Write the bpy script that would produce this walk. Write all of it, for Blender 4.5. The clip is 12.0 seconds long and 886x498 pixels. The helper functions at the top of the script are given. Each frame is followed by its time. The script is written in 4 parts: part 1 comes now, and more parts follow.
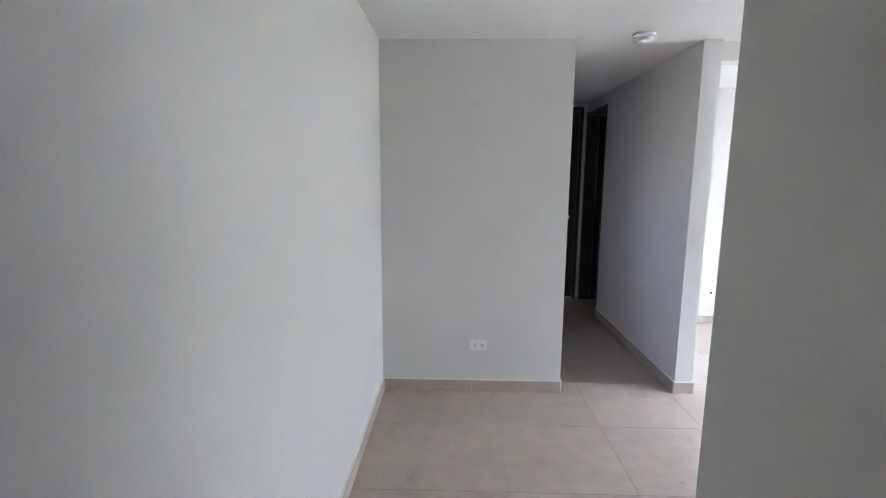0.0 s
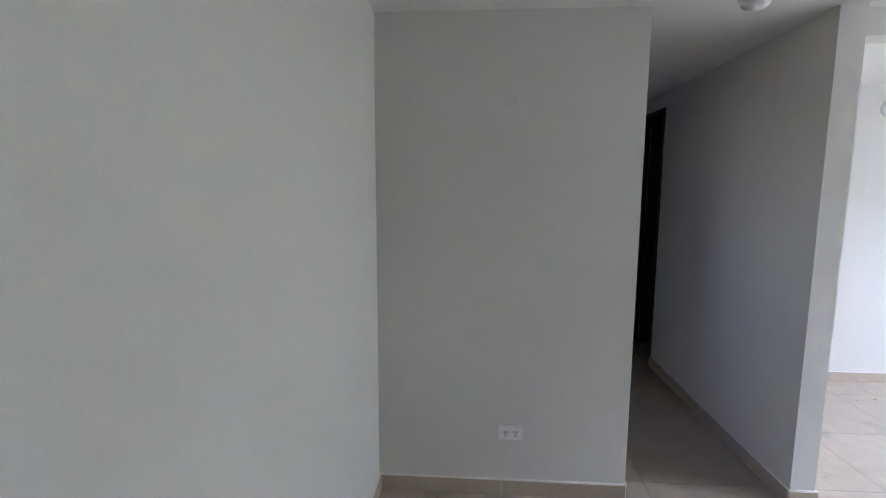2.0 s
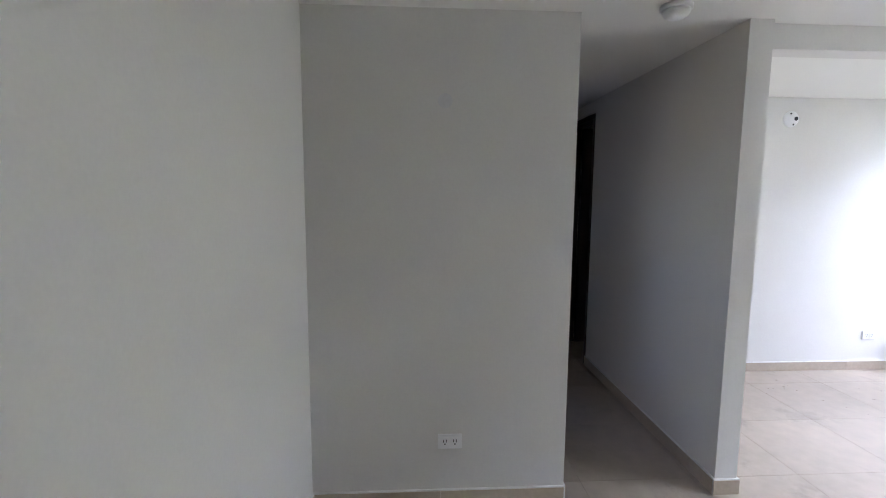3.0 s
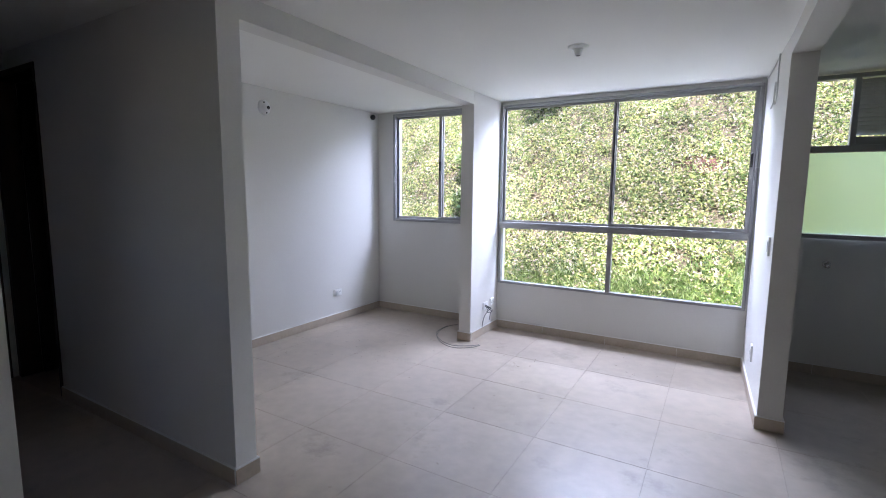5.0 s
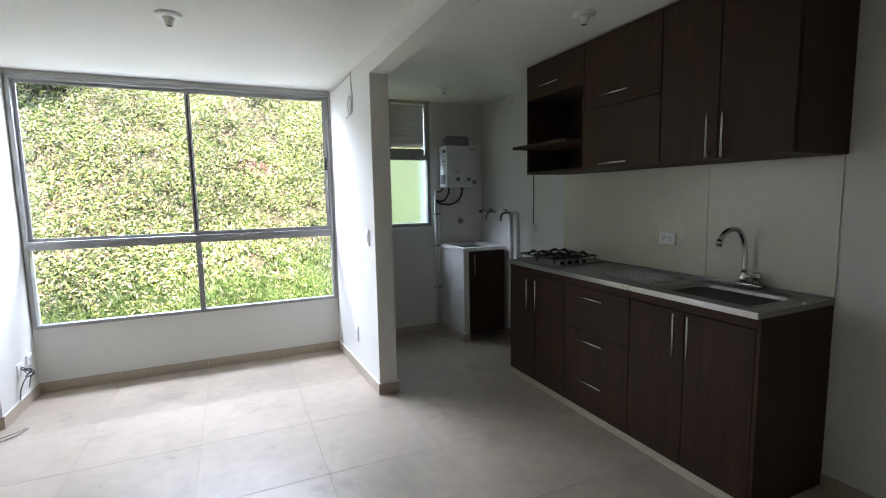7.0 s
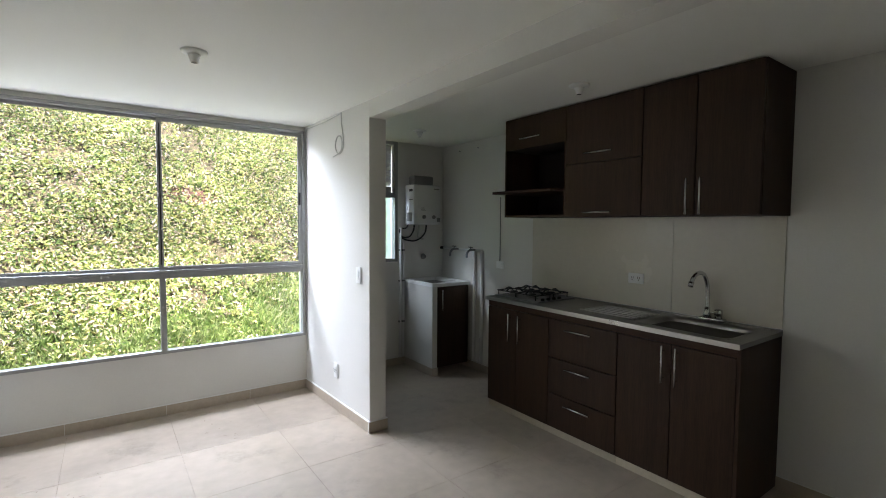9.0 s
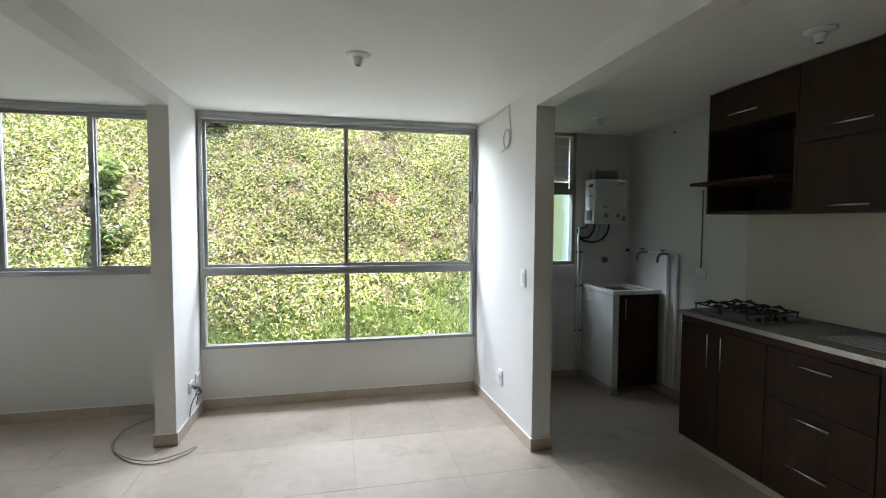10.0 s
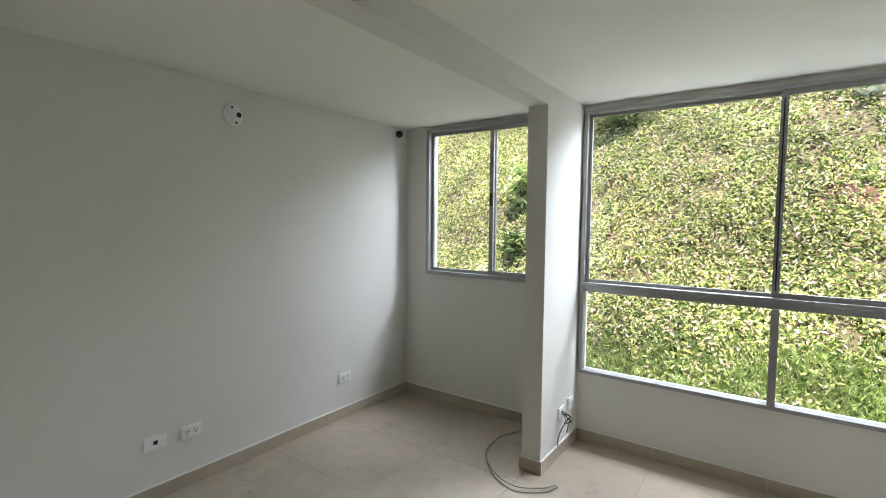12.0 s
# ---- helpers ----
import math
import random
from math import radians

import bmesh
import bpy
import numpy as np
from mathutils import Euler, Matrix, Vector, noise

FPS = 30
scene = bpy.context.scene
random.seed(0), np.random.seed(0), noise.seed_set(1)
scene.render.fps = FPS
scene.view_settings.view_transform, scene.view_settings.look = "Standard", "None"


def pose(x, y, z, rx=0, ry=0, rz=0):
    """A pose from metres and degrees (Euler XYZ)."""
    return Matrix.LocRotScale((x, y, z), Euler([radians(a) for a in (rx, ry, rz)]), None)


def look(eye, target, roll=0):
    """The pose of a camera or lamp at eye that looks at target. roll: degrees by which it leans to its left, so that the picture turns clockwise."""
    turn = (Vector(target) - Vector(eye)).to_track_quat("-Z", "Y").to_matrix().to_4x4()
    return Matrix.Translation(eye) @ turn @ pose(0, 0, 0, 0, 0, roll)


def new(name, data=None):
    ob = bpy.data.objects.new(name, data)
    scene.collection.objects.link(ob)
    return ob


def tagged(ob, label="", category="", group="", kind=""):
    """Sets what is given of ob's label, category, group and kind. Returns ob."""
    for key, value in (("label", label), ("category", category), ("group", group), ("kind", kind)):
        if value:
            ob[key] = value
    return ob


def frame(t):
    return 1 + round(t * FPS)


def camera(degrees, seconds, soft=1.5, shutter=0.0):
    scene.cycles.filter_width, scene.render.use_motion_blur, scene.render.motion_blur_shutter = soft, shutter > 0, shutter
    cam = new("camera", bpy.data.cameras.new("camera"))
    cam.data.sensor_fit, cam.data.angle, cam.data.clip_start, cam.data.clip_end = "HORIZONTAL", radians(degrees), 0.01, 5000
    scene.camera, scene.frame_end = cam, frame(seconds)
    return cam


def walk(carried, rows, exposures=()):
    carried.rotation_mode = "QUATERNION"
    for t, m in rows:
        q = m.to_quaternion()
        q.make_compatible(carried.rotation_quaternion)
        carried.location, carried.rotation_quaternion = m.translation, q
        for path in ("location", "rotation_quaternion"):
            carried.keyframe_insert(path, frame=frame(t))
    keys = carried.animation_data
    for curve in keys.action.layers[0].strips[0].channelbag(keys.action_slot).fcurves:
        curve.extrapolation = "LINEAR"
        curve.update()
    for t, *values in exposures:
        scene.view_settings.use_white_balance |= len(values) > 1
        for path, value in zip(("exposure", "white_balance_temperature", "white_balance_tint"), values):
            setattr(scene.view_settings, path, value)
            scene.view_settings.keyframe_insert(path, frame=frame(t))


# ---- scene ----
cam = camera(86.6, 12.0, soft=1.0)

PATH = [
    (0, (2.042, -1.243, 1.481), (0.066, -1.293, 1.172), 0.4),
    (0.5, (1.784, -1.242, 1.488), (-0.196, -1.288, 1.206), 0.4),
    (1, (1.5, -1.25, 1.493), (-0.481, -1.316, 1.223), 0.3),
    (1.5, (1.248, -1.283, 1.504), (-0.736, -1.384, 1.243), 0.4),
    (2, (1.166, -1.263, 1.527), (-0.813, -1.397, 1.276), 0.3),
    (2.5, (1.11, -1.237, 1.53), (-0.872, -1.326, 1.284), 0.4),
    (2.7, (1.1, -1.239, 1.53), (-0.885, -1.258, 1.289), 0.4),
    (4.3, (1.018, -1.213, 1.412), (-0.65, -0.133, 1.183), 0.5),
    (4.5, (0.979, -1.144, 1.422), (-0.544, 0.131, 1.185), 0.5),
    (4.8, (0.929, -1.045, 1.433), (-0.309, 0.508, 1.199), 0.1),
    (5, (0.862, -1.047, 1.427), (-0.145, 0.664, 1.183), 0.6),
    (5.5, (0.718, -1.025, 1.45), (0.298, 0.915, 1.206), 0.4),
    (6, (0.587, -0.944, 1.423), (0.626, 1.042, 1.195), -0.4),
    (6.5, (0.412, -0.873, 1.401), (0.918, 1.05, 1.179), -0.7),
    (7, (0.253, -0.823, 1.395), (1.065, 0.991, 1.17), -1.1),
    (7.2, (0.199, -0.842, 1.38), (1.098, 0.932, 1.163), -1.2),
    (8.8, (-0.368, -0.648, 1.476), (0.903, 0.893, 1.371), 0.3),
    (9, (-0.347, -0.652, 1.481), (0.818, 0.971, 1.376), 0.4),
    (9.5, (-0.189, -0.63, 1.48), (0.635, 1.19, 1.379), 0.3),
    (10, (-0.075, -0.485, 1.465), (0.36, 1.464, 1.36), 0.3),
    (10.5, (0.025, -0.258, 1.505), (0.035, 1.739, 1.39), 0.3),
    (11, (0.106, -0.059, 1.522), (-0.34, 1.887, 1.398), 0.1),
    (11.5, (0.134, 0.099, 1.497), (-0.711, 1.909, 1.388), 0.2),
    (12, (-0.008, 0.254, 1.526), (-1.167, 1.88, 1.409), 0.6),
]
EXPOSURES = [
    (0, 5.13, 5770, 28.6), (0.5, 4.88, 5690, 28.6), (1, 4.43, 5640, 28.6), (1.5, 4.38, 5690, 27.6), (2.7, 4.43, 5990, 27.6), (4.3, 3.3, 5770, 31.7),
    (5.5, 3.02, 5920, 25.5), (7.2, 3.4, 6270, 20.5), (8.8, 3.22, 6520, 20.5), (10.5, 2.82, 6520, 16), (12, 2.76, 6770, 15.5),
]
SKY = 0.1
SUN = 3.4
SKY_LAMP = 24
walk(cam, [(t, look(eye, target, roll)) for t, eye, target, roll in PATH], EXPOSURES)

# ---- daylight ----
world = bpy.data.worlds.new("sky")
scene.world = world
world.use_nodes = True
wn = world.node_tree
sky = wn.nodes.new("ShaderNodeTexSky")
sky.sky_type = "NISHITA"
sky.sun_disc = False
sky.sun_elevation = radians(75)
sky.sun_rotation = radians(142)
wn.nodes["Background"].inputs["Strength"].default_value = SKY
wn.links.new(sky.outputs["Color"], wn.nodes["Background"].inputs["Color"])
sun = new("sun", bpy.data.lights.new("sun", "SUN"))
sun.data.energy = SUN
sun.data.angle = radians(0.5)
sun.data.color = (1.0, 0.95, 0.86)
sun.matrix_world = look((2, -2.6, 12), (0, 0, 0))


# area lamps added just outside each window head, for the sky above the bank
for x, width, share in ((0.0, 1.6, 1.0), (-1.87, 0.95, 0.3), (1.70, 0.65, 0.08)):
    s = new("sky_fill_lamp", bpy.data.lights.new("sky_fill_lamp", "AREA"))
    s.data.shape = "RECTANGLE"
    s.data.size, s.data.size_y = width, 0.9
    s.data.energy = SKY_LAMP * share
    s.data.color = (0.74, 0.87, 1.0)
    s.matrix_world = look((x, 4.38 + 0.1 * (x > 1), 3.06), (x, 2.9, 2.1))


# ---- materials ----
def material(name, color, rough=0.5, metal=0.0, var=0.06, scale=4.0, fine=60.0, bump=0.1, dist=0.002, stretch=(1, 1, 1), per_object=0.0, spec=0.5, dark=None, dark_at=0.62):
    m = bpy.data.materials.new(name)
    m.use_nodes = True
    n, l = m.node_tree.nodes, m.node_tree.links
    b = n["Principled BSDF"]
    b.inputs["Metallic"].default_value = metal
    b.inputs["Specular IOR Level"].default_value = spec
    tc = n.new("ShaderNodeTexCoord")
    geo = n.new("ShaderNodeNewGeometry")
    mp = n.new("ShaderNodeMapping")
    mp.inputs["Scale"].default_value = stretch
    l.new(geo.outputs["Position"], mp.inputs["Vector"])
    big = n.new("ShaderNodeTexNoise")
    big.inputs["Scale"].default_value = scale
    big.inputs["Detail"].default_value = 4
    small = n.new("ShaderNodeTexNoise")
    small.inputs["Scale"].default_value = fine
    small.inputs["Detail"].default_value = 3
    l.new(mp.outputs["Vector"], big.inputs["Vector"])
    l.new(mp.outputs["Vector"], small.inputs["Vector"])
    add = n.new("ShaderNodeMath")
    add.operation = "ADD"
    l.new(big.outputs["Fac"], add.inputs[0])
    l.new(small.outputs["Fac"], add.inputs[1])
    ramp = n.new("ShaderNodeMapRange")
    ramp.inputs["From Min"].default_value = 0.6
    ramp.inputs["From Max"].default_value = 1.4
    ramp.inputs["To Min"].default_value = 1 - var
    ramp.inputs["To Max"].default_value = 1 + var
    l.new(add.outputs[0], ramp.inputs["Value"])
    value = ramp.outputs["Result"]
    if per_object:
        info = n.new("ShaderNodeObjectInfo")
        r2 = n.new("ShaderNodeMapRange")
        r2.inputs["To Min"].default_value = 1 - per_object
        r2.inputs["To Max"].default_value = 1 + per_object
        l.new(info.outputs["Random"], r2.inputs["Value"])
        mul = n.new("ShaderNodeMath")
        mul.operation = "MULTIPLY"
        l.new(value, mul.inputs[0])
        l.new(r2.outputs["Result"], mul.inputs[1])
        value = mul.outputs[0]
    hsv = n.new("ShaderNodeHueSaturation")
    hsv.inputs["Color"].default_value = (*color, 1)
    l.new(value, hsv.inputs["Value"])
    out = hsv.outputs["Color"]
    if dark:
        st = n.new("ShaderNodeTexNoise")
        st.inputs["Scale"].default_value = 2.3
        st.inputs["Detail"].default_value = 8
        st.inputs["Roughness"].default_value = 0.72
        l.new(geo.outputs["Position"], st.inputs["Vector"])
        sr = n.new("ShaderNodeMapRange")
        sr.inputs["From Min"].default_value = dark_at
        sr.inputs["From Max"].default_value = dark_at + 0.2
        l.new(st.outputs["Fac"], sr.inputs["Value"])
        mix = n.new("ShaderNodeMix")
        mix.data_type = "RGBA"
        l.new(sr.outputs["Result"], mix.inputs["Factor"])
        l.new(out, mix.inputs["A"])
        mix.inputs["B"].default_value = (*dark, 1)
        out = mix.outputs["Result"]
    l.new(out, b.inputs["Base Color"])
    rr = n.new("ShaderNodeMapRange")
    rr.inputs["To Min"].default_value = max(rough - 0.08, 0.02)
    rr.inputs["To Max"].default_value = min(rough + 0.08, 1)
    l.new(big.outputs["Fac"], rr.inputs["Value"])
    l.new(rr.outputs["Result"], b.inputs["Roughness"])
    if bump:
        bp = n.new("ShaderNodeBump")
        bp.inputs["Strength"].default_value = bump
        bp.inputs["Distance"].default_value = dist
        l.new(add.outputs[0], bp.inputs["Height"])
        l.new(bp.outputs["Normal"], b.inputs["Normal"])
    return m


WALL = material("white_paint", (0.735, 0.718, 0.672), 0.75, var=0.03, scale=1.2, fine=90, bump=0.25, dist=0.0015, spec=0.25)
CEIL = material("ceiling_paint", (0.86, 0.85, 0.80), 0.85, var=0.025, scale=1.0, fine=120, bump=0.2, dist=0.001, spec=0.2)
TILE = material("beige_tile", (0.405, 0.338, 0.265), 0.36, var=0.13, scale=2.6, fine=11, bump=0.05, dist=0.001, per_object=0.035, dark=(0.24, 0.195, 0.15), dark_at=0.56)
BASE = material("baseboard_tile", (0.475, 0.395, 0.305), 0.45, var=0.1, scale=6, fine=40, bump=0.05, per_object=0.05)
GROUT = material("grout", (0.31, 0.26, 0.205), 0.9, var=0.12, scale=8, bump=0.2)
DIRT = material("dark_dirt", (0.20, 0.165, 0.13), 0.95, var=0.25, scale=9, bump=0.2)
CAULK = material("white_caulk", (0.8, 0.79, 0.76), 0.8, var=0.05)
ALU = material("aluminium_frame", (0.36, 0.36, 0.355), 0.5, metal=0.55, var=0.05, scale=10, bump=0.03)
WENGE = material("dark_wood_laminate", (0.044, 0.0225, 0.012), 0.55, spec=0.22, var=0.34, scale=3.0, fine=22, bump=0.08, dist=0.0006, stretch=(9, 9, 0.55), per_object=0.06)
WENGE_H = material("dark_wood_fascia", (0.048, 0.0235, 0.013), 0.55, spec=0.22, var=0.34, scale=3.0, fine=22, bump=0.08, dist=0.0006, stretch=(9, 0.55, 9))
# Carcasses and the open cabinet's back, set darker than the WENGE fronts.
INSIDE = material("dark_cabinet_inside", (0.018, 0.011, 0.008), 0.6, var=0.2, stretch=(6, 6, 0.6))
# One steel, two colours: edge lightened as if lit, top darkened for reflected cabinets.
STEEL_EDGE = material("lit_steel_edge", (0.5, 0.49, 0.47), 0.3, metal=1.0, var=0.05, bump=0)
STEEL = material("brushed_steel", (0.30, 0.295, 0.28), 0.36, metal=1.0, var=0.06, scale=5, fine=80, bump=0.03, dist=0.0005, stretch=(8, 0.6, 8))
CHROME = material("chrome", (0.6, 0.6, 0.6), 0.16, metal=1.0, var=0.02, bump=0)
IRON = material("black_iron", (0.02, 0.02, 0.02), 0.5, var=0.2, scale=20, bump=0.1)
PLASTIC = material("white_plastic", (0.86, 0.86, 0.84), 0.3, var=0.02, bump=0)
ENAMEL = material("white_enamel", (0.74, 0.75, 0.75), 0.28, var=0.02, scale=2, bump=0)
GREY = material("grey_plastic", (0.22, 0.22, 0.22), 0.45, var=0.05)
BLACK = material("black_plastic", (0.015, 0.015, 0.016), 0.4, var=0.1)
SPLASH = material("cream_splashback", (0.68, 0.635, 0.53), 0.24, var=0.03, scale=2, fine=30, bump=0.02)
PLINTH = material("cream_plinth", (0.55, 0.49, 0.37), 0.5, var=0.08, scale=5)
CABLE = material("grey_cable", (0.2, 0.195, 0.185), 0.5, var=0.05)
WHITE_CABLE = material("white_cable", (0.5, 0.49, 0.45), 0.5, var=0.04)
DOORWOOD = material("dark_door_wood", (0.045, 0.026, 0.018), 0.45, var=0.35, scale=3, fine=20, bump=0.06, dist=0.0006, stretch=(8, 8, 0.5))
BRASS = material("satin_metal", (0.6, 0.58, 0.52), 0.3, metal=1.0, bump=0)
STAIN = material("grey_smudge", (0.68, 0.675, 0.66), 0.8, var=0.06)
SLAB = material("tub_top", (0.36, 0.35, 0.33), 0.4, var=0.1, scale=14, fine=120)
HOSE = material("black_hose", (0.02, 0.02, 0.022), 0.5, var=0.1)
# Soil, its colour darkened to paint the shadow in gaps between leaves.
SOIL = material("soil", (0.075, 0.06, 0.03), 0.95, var=0.4, scale=2.0, fine=14, bump=0.6, dist=0.03)
RED_SOIL = material("red_soil", (0.075, 0.03, 0.02), 0.95, var=0.35, scale=6, fine=30, bump=0.8, dist=0.02)
CONCRETE = material("concrete", (0.36, 0.35, 0.33), 0.85, var=0.12, scale=3, fine=50, bump=0.3)


def leaf_material(name, shades):
    """shades: (upper end of its share, colour), one flat shade a leaf."""
    m = bpy.data.materials.new(name)
    m.use_nodes = True
    n, l = m.node_tree.nodes, m.node_tree.links
    p = n["Principled BSDF"]
    geo = n.new("ShaderNodeNewGeometry")
    ramp = n.new("ShaderNodeValToRGB")
    stops = ramp.color_ramp.elements
    stops[0].position, stops[0].color = shades[0][0], (*shades[0][1], 1)
    stops[1].position, stops[1].color = shades[-1][0], (*shades[-1][1], 1)
    for at, shade in shades[1:-1]:
        stops.new(at).color = (*shade, 1)
    l.new(geo.outputs["Random Per Island"], ramp.inputs["Fac"])
    big = n.new("ShaderNodeTexNoise")
    big.inputs["Scale"].default_value = 0.9
    big.inputs["Detail"].default_value = 4
    l.new(geo.outputs["Position"], big.inputs["Vector"])
    mr = n.new("ShaderNodeMapRange")
    mr.inputs["From Min"].default_value = 0.3
    mr.inputs["From Max"].default_value = 0.7
    mr.inputs["To Min"].default_value = 0.6
    mr.inputs["To Max"].default_value = 1.3
    l.new(big.outputs["Fac"], mr.inputs["Value"])
    hsv = n.new("ShaderNodeHueSaturation")
    l.new(ramp.outputs["Color"], hsv.inputs["Color"])
    l.new(mr.outputs["Result"], hsv.inputs["Value"])
    l.new(hsv.outputs["Color"], p.inputs["Base Color"])
    p.inputs["Roughness"].default_value = 0.45
    tr = n.new("ShaderNodeBsdfTranslucent")
    l.new(hsv.outputs["Color"], tr.inputs["Color"])
    mix = n.new("ShaderNodeMixShader")
    mix.inputs["Fac"].default_value = 0.3
    l.new(p.outputs["BSDF"], mix.inputs[1])
    l.new(tr.outputs["BSDF"], mix.inputs[2])
    l.new(mix.outputs["Shader"], n["Material Output"].inputs["Surface"])
    return m


LEAF = leaf_material("groundcover_leaf", [(0.0, (0.03, 0.06, 0.015)), (0.3, (0.16, 0.24, 0.06)), (0.55, (0.40, 0.46, 0.15)), (0.74, (0.60, 0.57, 0.20)), (0.8, (0.40, 0.30, 0.22)), (0.92, (0.58, 0.48, 0.38)), (1.0, (0.62, 0.57, 0.46))])
GRASS = leaf_material("grass_blade", [(0.0, (0.13, 0.22, 0.06)), (0.5, (0.36, 0.49, 0.17)), (0.85, (0.56, 0.62, 0.28)), (1.0, (0.70, 0.70, 0.50))])
AGAVE = material("agave_leaf", (0.42, 0.47, 0.38), 0.5, var=0.15, scale=6, fine=40, bump=0.05)
SHRUB = leaf_material("shrub_leaf", [(0.0, (0.03, 0.065, 0.018)), (0.8, (0.13, 0.19, 0.05)), (1.0, (0.22, 0.26, 0.09))])


def glass_material(name, rough, tint):
    m = bpy.data.materials.new(name)
    m.use_nodes = True
    b = m.node_tree.nodes["Principled BSDF"]
    b.inputs["Base Color"].default_value = (*tint, 1)
    b.inputs["Transmission Weight"].default_value = 1.0
    b.inputs["Roughness"].default_value = rough
    b.inputs["IOR"].default_value = 1.45
    return m


GLASS = glass_material("clear_glass", 0.0, (0.98, 1.0, 0.99))
FROST = glass_material("frosted_glass", 0.5, (0.58, 0.76, 0.70))


# ---- building helpers ----
def box(bm, x0, y0, z0, x1, y1, z1, bevel=0.0):
    vs = [bm.verts.new((x, y, z)) for x in (x0, x1) for y in (y0, y1) for z in (z0, z1)]
    fs = [(0, 1, 3, 2), (4, 6, 7, 5), (0, 4, 5, 1), (2, 3, 7, 6), (0, 2, 6, 4), (1, 5, 7, 3)]
    faces = [bm.faces.new([vs[i] for i in f]) for f in fs]
    if bevel:
        edges = list({e for f in faces for e in f.edges})
        bmesh.ops.bevel(bm, geom=edges, offset=bevel, segments=2, affect="EDGES", profile=0.5)
    return bm


def mesh(name, bm, mat, smooth=False):
    bmesh.ops.recalc_face_normals(bm, faces=bm.faces)
    me = bpy.data.meshes.new(name)
    bm.to_mesh(me)
    bm.free()
    me.materials.append(mat)
    if smooth:
        for p in me.polygons:
            p.use_smooth = True
    return me


def thing(name, at, label, category, group="", kind=""):
    ob = new(name)
    ob.empty_display_size = 0.1
    ob.location = at
    return tagged(ob, label, category, group, kind)


def root_of(ob):
    while ob.parent:
        ob = ob.parent
    return ob


def part(name, bm, mat, parent, label="", smooth=False):
    """One mesh, given in world coordinates, under a thing or a part."""
    off = root_of(parent).location
    bmesh.ops.translate(bm, verts=bm.verts, vec=-off)
    ob = new(name, mesh(name, bm, mat, smooth))
    ob.parent = parent
    if label:
        tagged(ob, label)
    return ob


def solid(name, bm, mat, label="", category="", group="", kind="", smooth=False):
    return tagged(new(name, mesh(name, bm, mat, smooth)), label, category, group, kind)


def B(*a, bevel=0.0):
    return box(bmesh.new(), *a, bevel=bevel)


def tube(bm, pts, r, seg=8, caps=True):
    pts = [Vector(p) for p in pts]
    rings = []
    up = Vector((0.13, 0.21, 0.97)).normalized()
    for i, p in enumerate(pts):
        d = (pts[min(i + 1, len(pts) - 1)] - pts[max(i - 1, 0)]).normalized()
        u = up - d * up.dot(d)
        if u.length < 0.05:
            u = Vector((1, 0, 0)) - d * d.x
        u.normalize()
        up = u
        v = d.cross(u)
        rr = r[i] if isinstance(r, (list, tuple)) else r
        rings.append([bm.verts.new(p + (u * math.cos(a) + v * math.sin(a)) * rr) for a in [2 * math.pi * k / seg for k in range(seg)]])
    for a, b in zip(rings, rings[1:]):
        for k in range(seg):
            bm.faces.new((a[k], a[(k + 1) % seg], b[(k + 1) % seg], b[k]))
    if caps:
        bm.faces.new(rings[0][::-1])
        bm.faces.new(rings[-1])
    return bm


def T(pts, r, seg=8):
    return tube(bmesh.new(), pts, r, seg)


def lathe(axis_at, axis, profile, seg=24):
    """Turn a profile of (distance along the axis, radius)."""
    a = Vector(axis).normalized()
    at = Vector(axis_at)
    return tube(bmesh.new(), [at + a * (d + i * 1e-5) for i, (d, r) in enumerate(profile)], [r for d, r in profile], seg)


def spline(pts, n=8):
    pts = [Vector(p) for p in pts]
    out = []
    for i in range(len(pts) - 1):
        p0, p1, p2, p3 = pts[max(i - 1, 0)], pts[i], pts[i + 1], pts[min(i + 2, len(pts) - 1)]
        for k in range(n):
            t = k / n
            out.append(0.5 * ((2 * p1) + (p2 - p0) * t + (2 * p0 - 5 * p1 + 4 * p2 - p3) * t * t + (3 * p1 - p0 - 3 * p2 + p3) * t ** 3))
    out.append(pts[-1])
    return out


# ---- the shell ----
H = 2.325           # ceiling
XL, XR = -2.705, 2.70   # living-room left wall, kitchen wall
YF = 3.47           # inside of the facade
YO = 3.62           # outside of the facade
YK, YKO = 3.60, 3.75    # the laundry stands a little further out
XP = -1.075         # end of the hall partition, and the nook wall
YE = -1.735          # entry wall
XW = -3.65          # end of the hall

solid("ceiling", B(-3.8, -1.84, H, 3.75, YO, H + 0.2), CEIL, "white painted plaster ceiling", "ceiling", kind="structure")
solid("ceiling_laundry", B(1.268, YO, H, 3.75, YKO, H + 0.2), CEIL, "white painted plaster ceiling over the laundry", "ceiling", kind="structure")
solid("roof_slab", B(-3.9, -1.95, H + 0.205, 3.85, YO + 0.02, H + 0.45), CONCRETE, "concrete slab above the flat", "roof", kind="structure")

# facade: sill, head and piers round the three openings
KW0, KW1 = 1.36, 2.075
f = bmesh.new()
box(f, -3.8, YF, -0.3, -2.47, YO, H)                 # beside the small window
box(f, -2.47, YF, -0.3, -1.25, YO, 1.075)            # under the small window
box(f, -1.25, YF, -0.3, -1.115, YO, H)               # behind the left pier
box(f, -1.115, YF, -0.3, 1.09, YO, 0.478)            # under the large window
box(f, 1.09, YF, -0.3, 1.268, 3.516, H)
box(f, 1.21, 3.516, -0.3, 1.268, YKO, H)
box(f, 1.09, 3.516, -0.3, 1.21, YO, H)
box(f, 1.268, YK, -0.3, KW0, YKO, H)
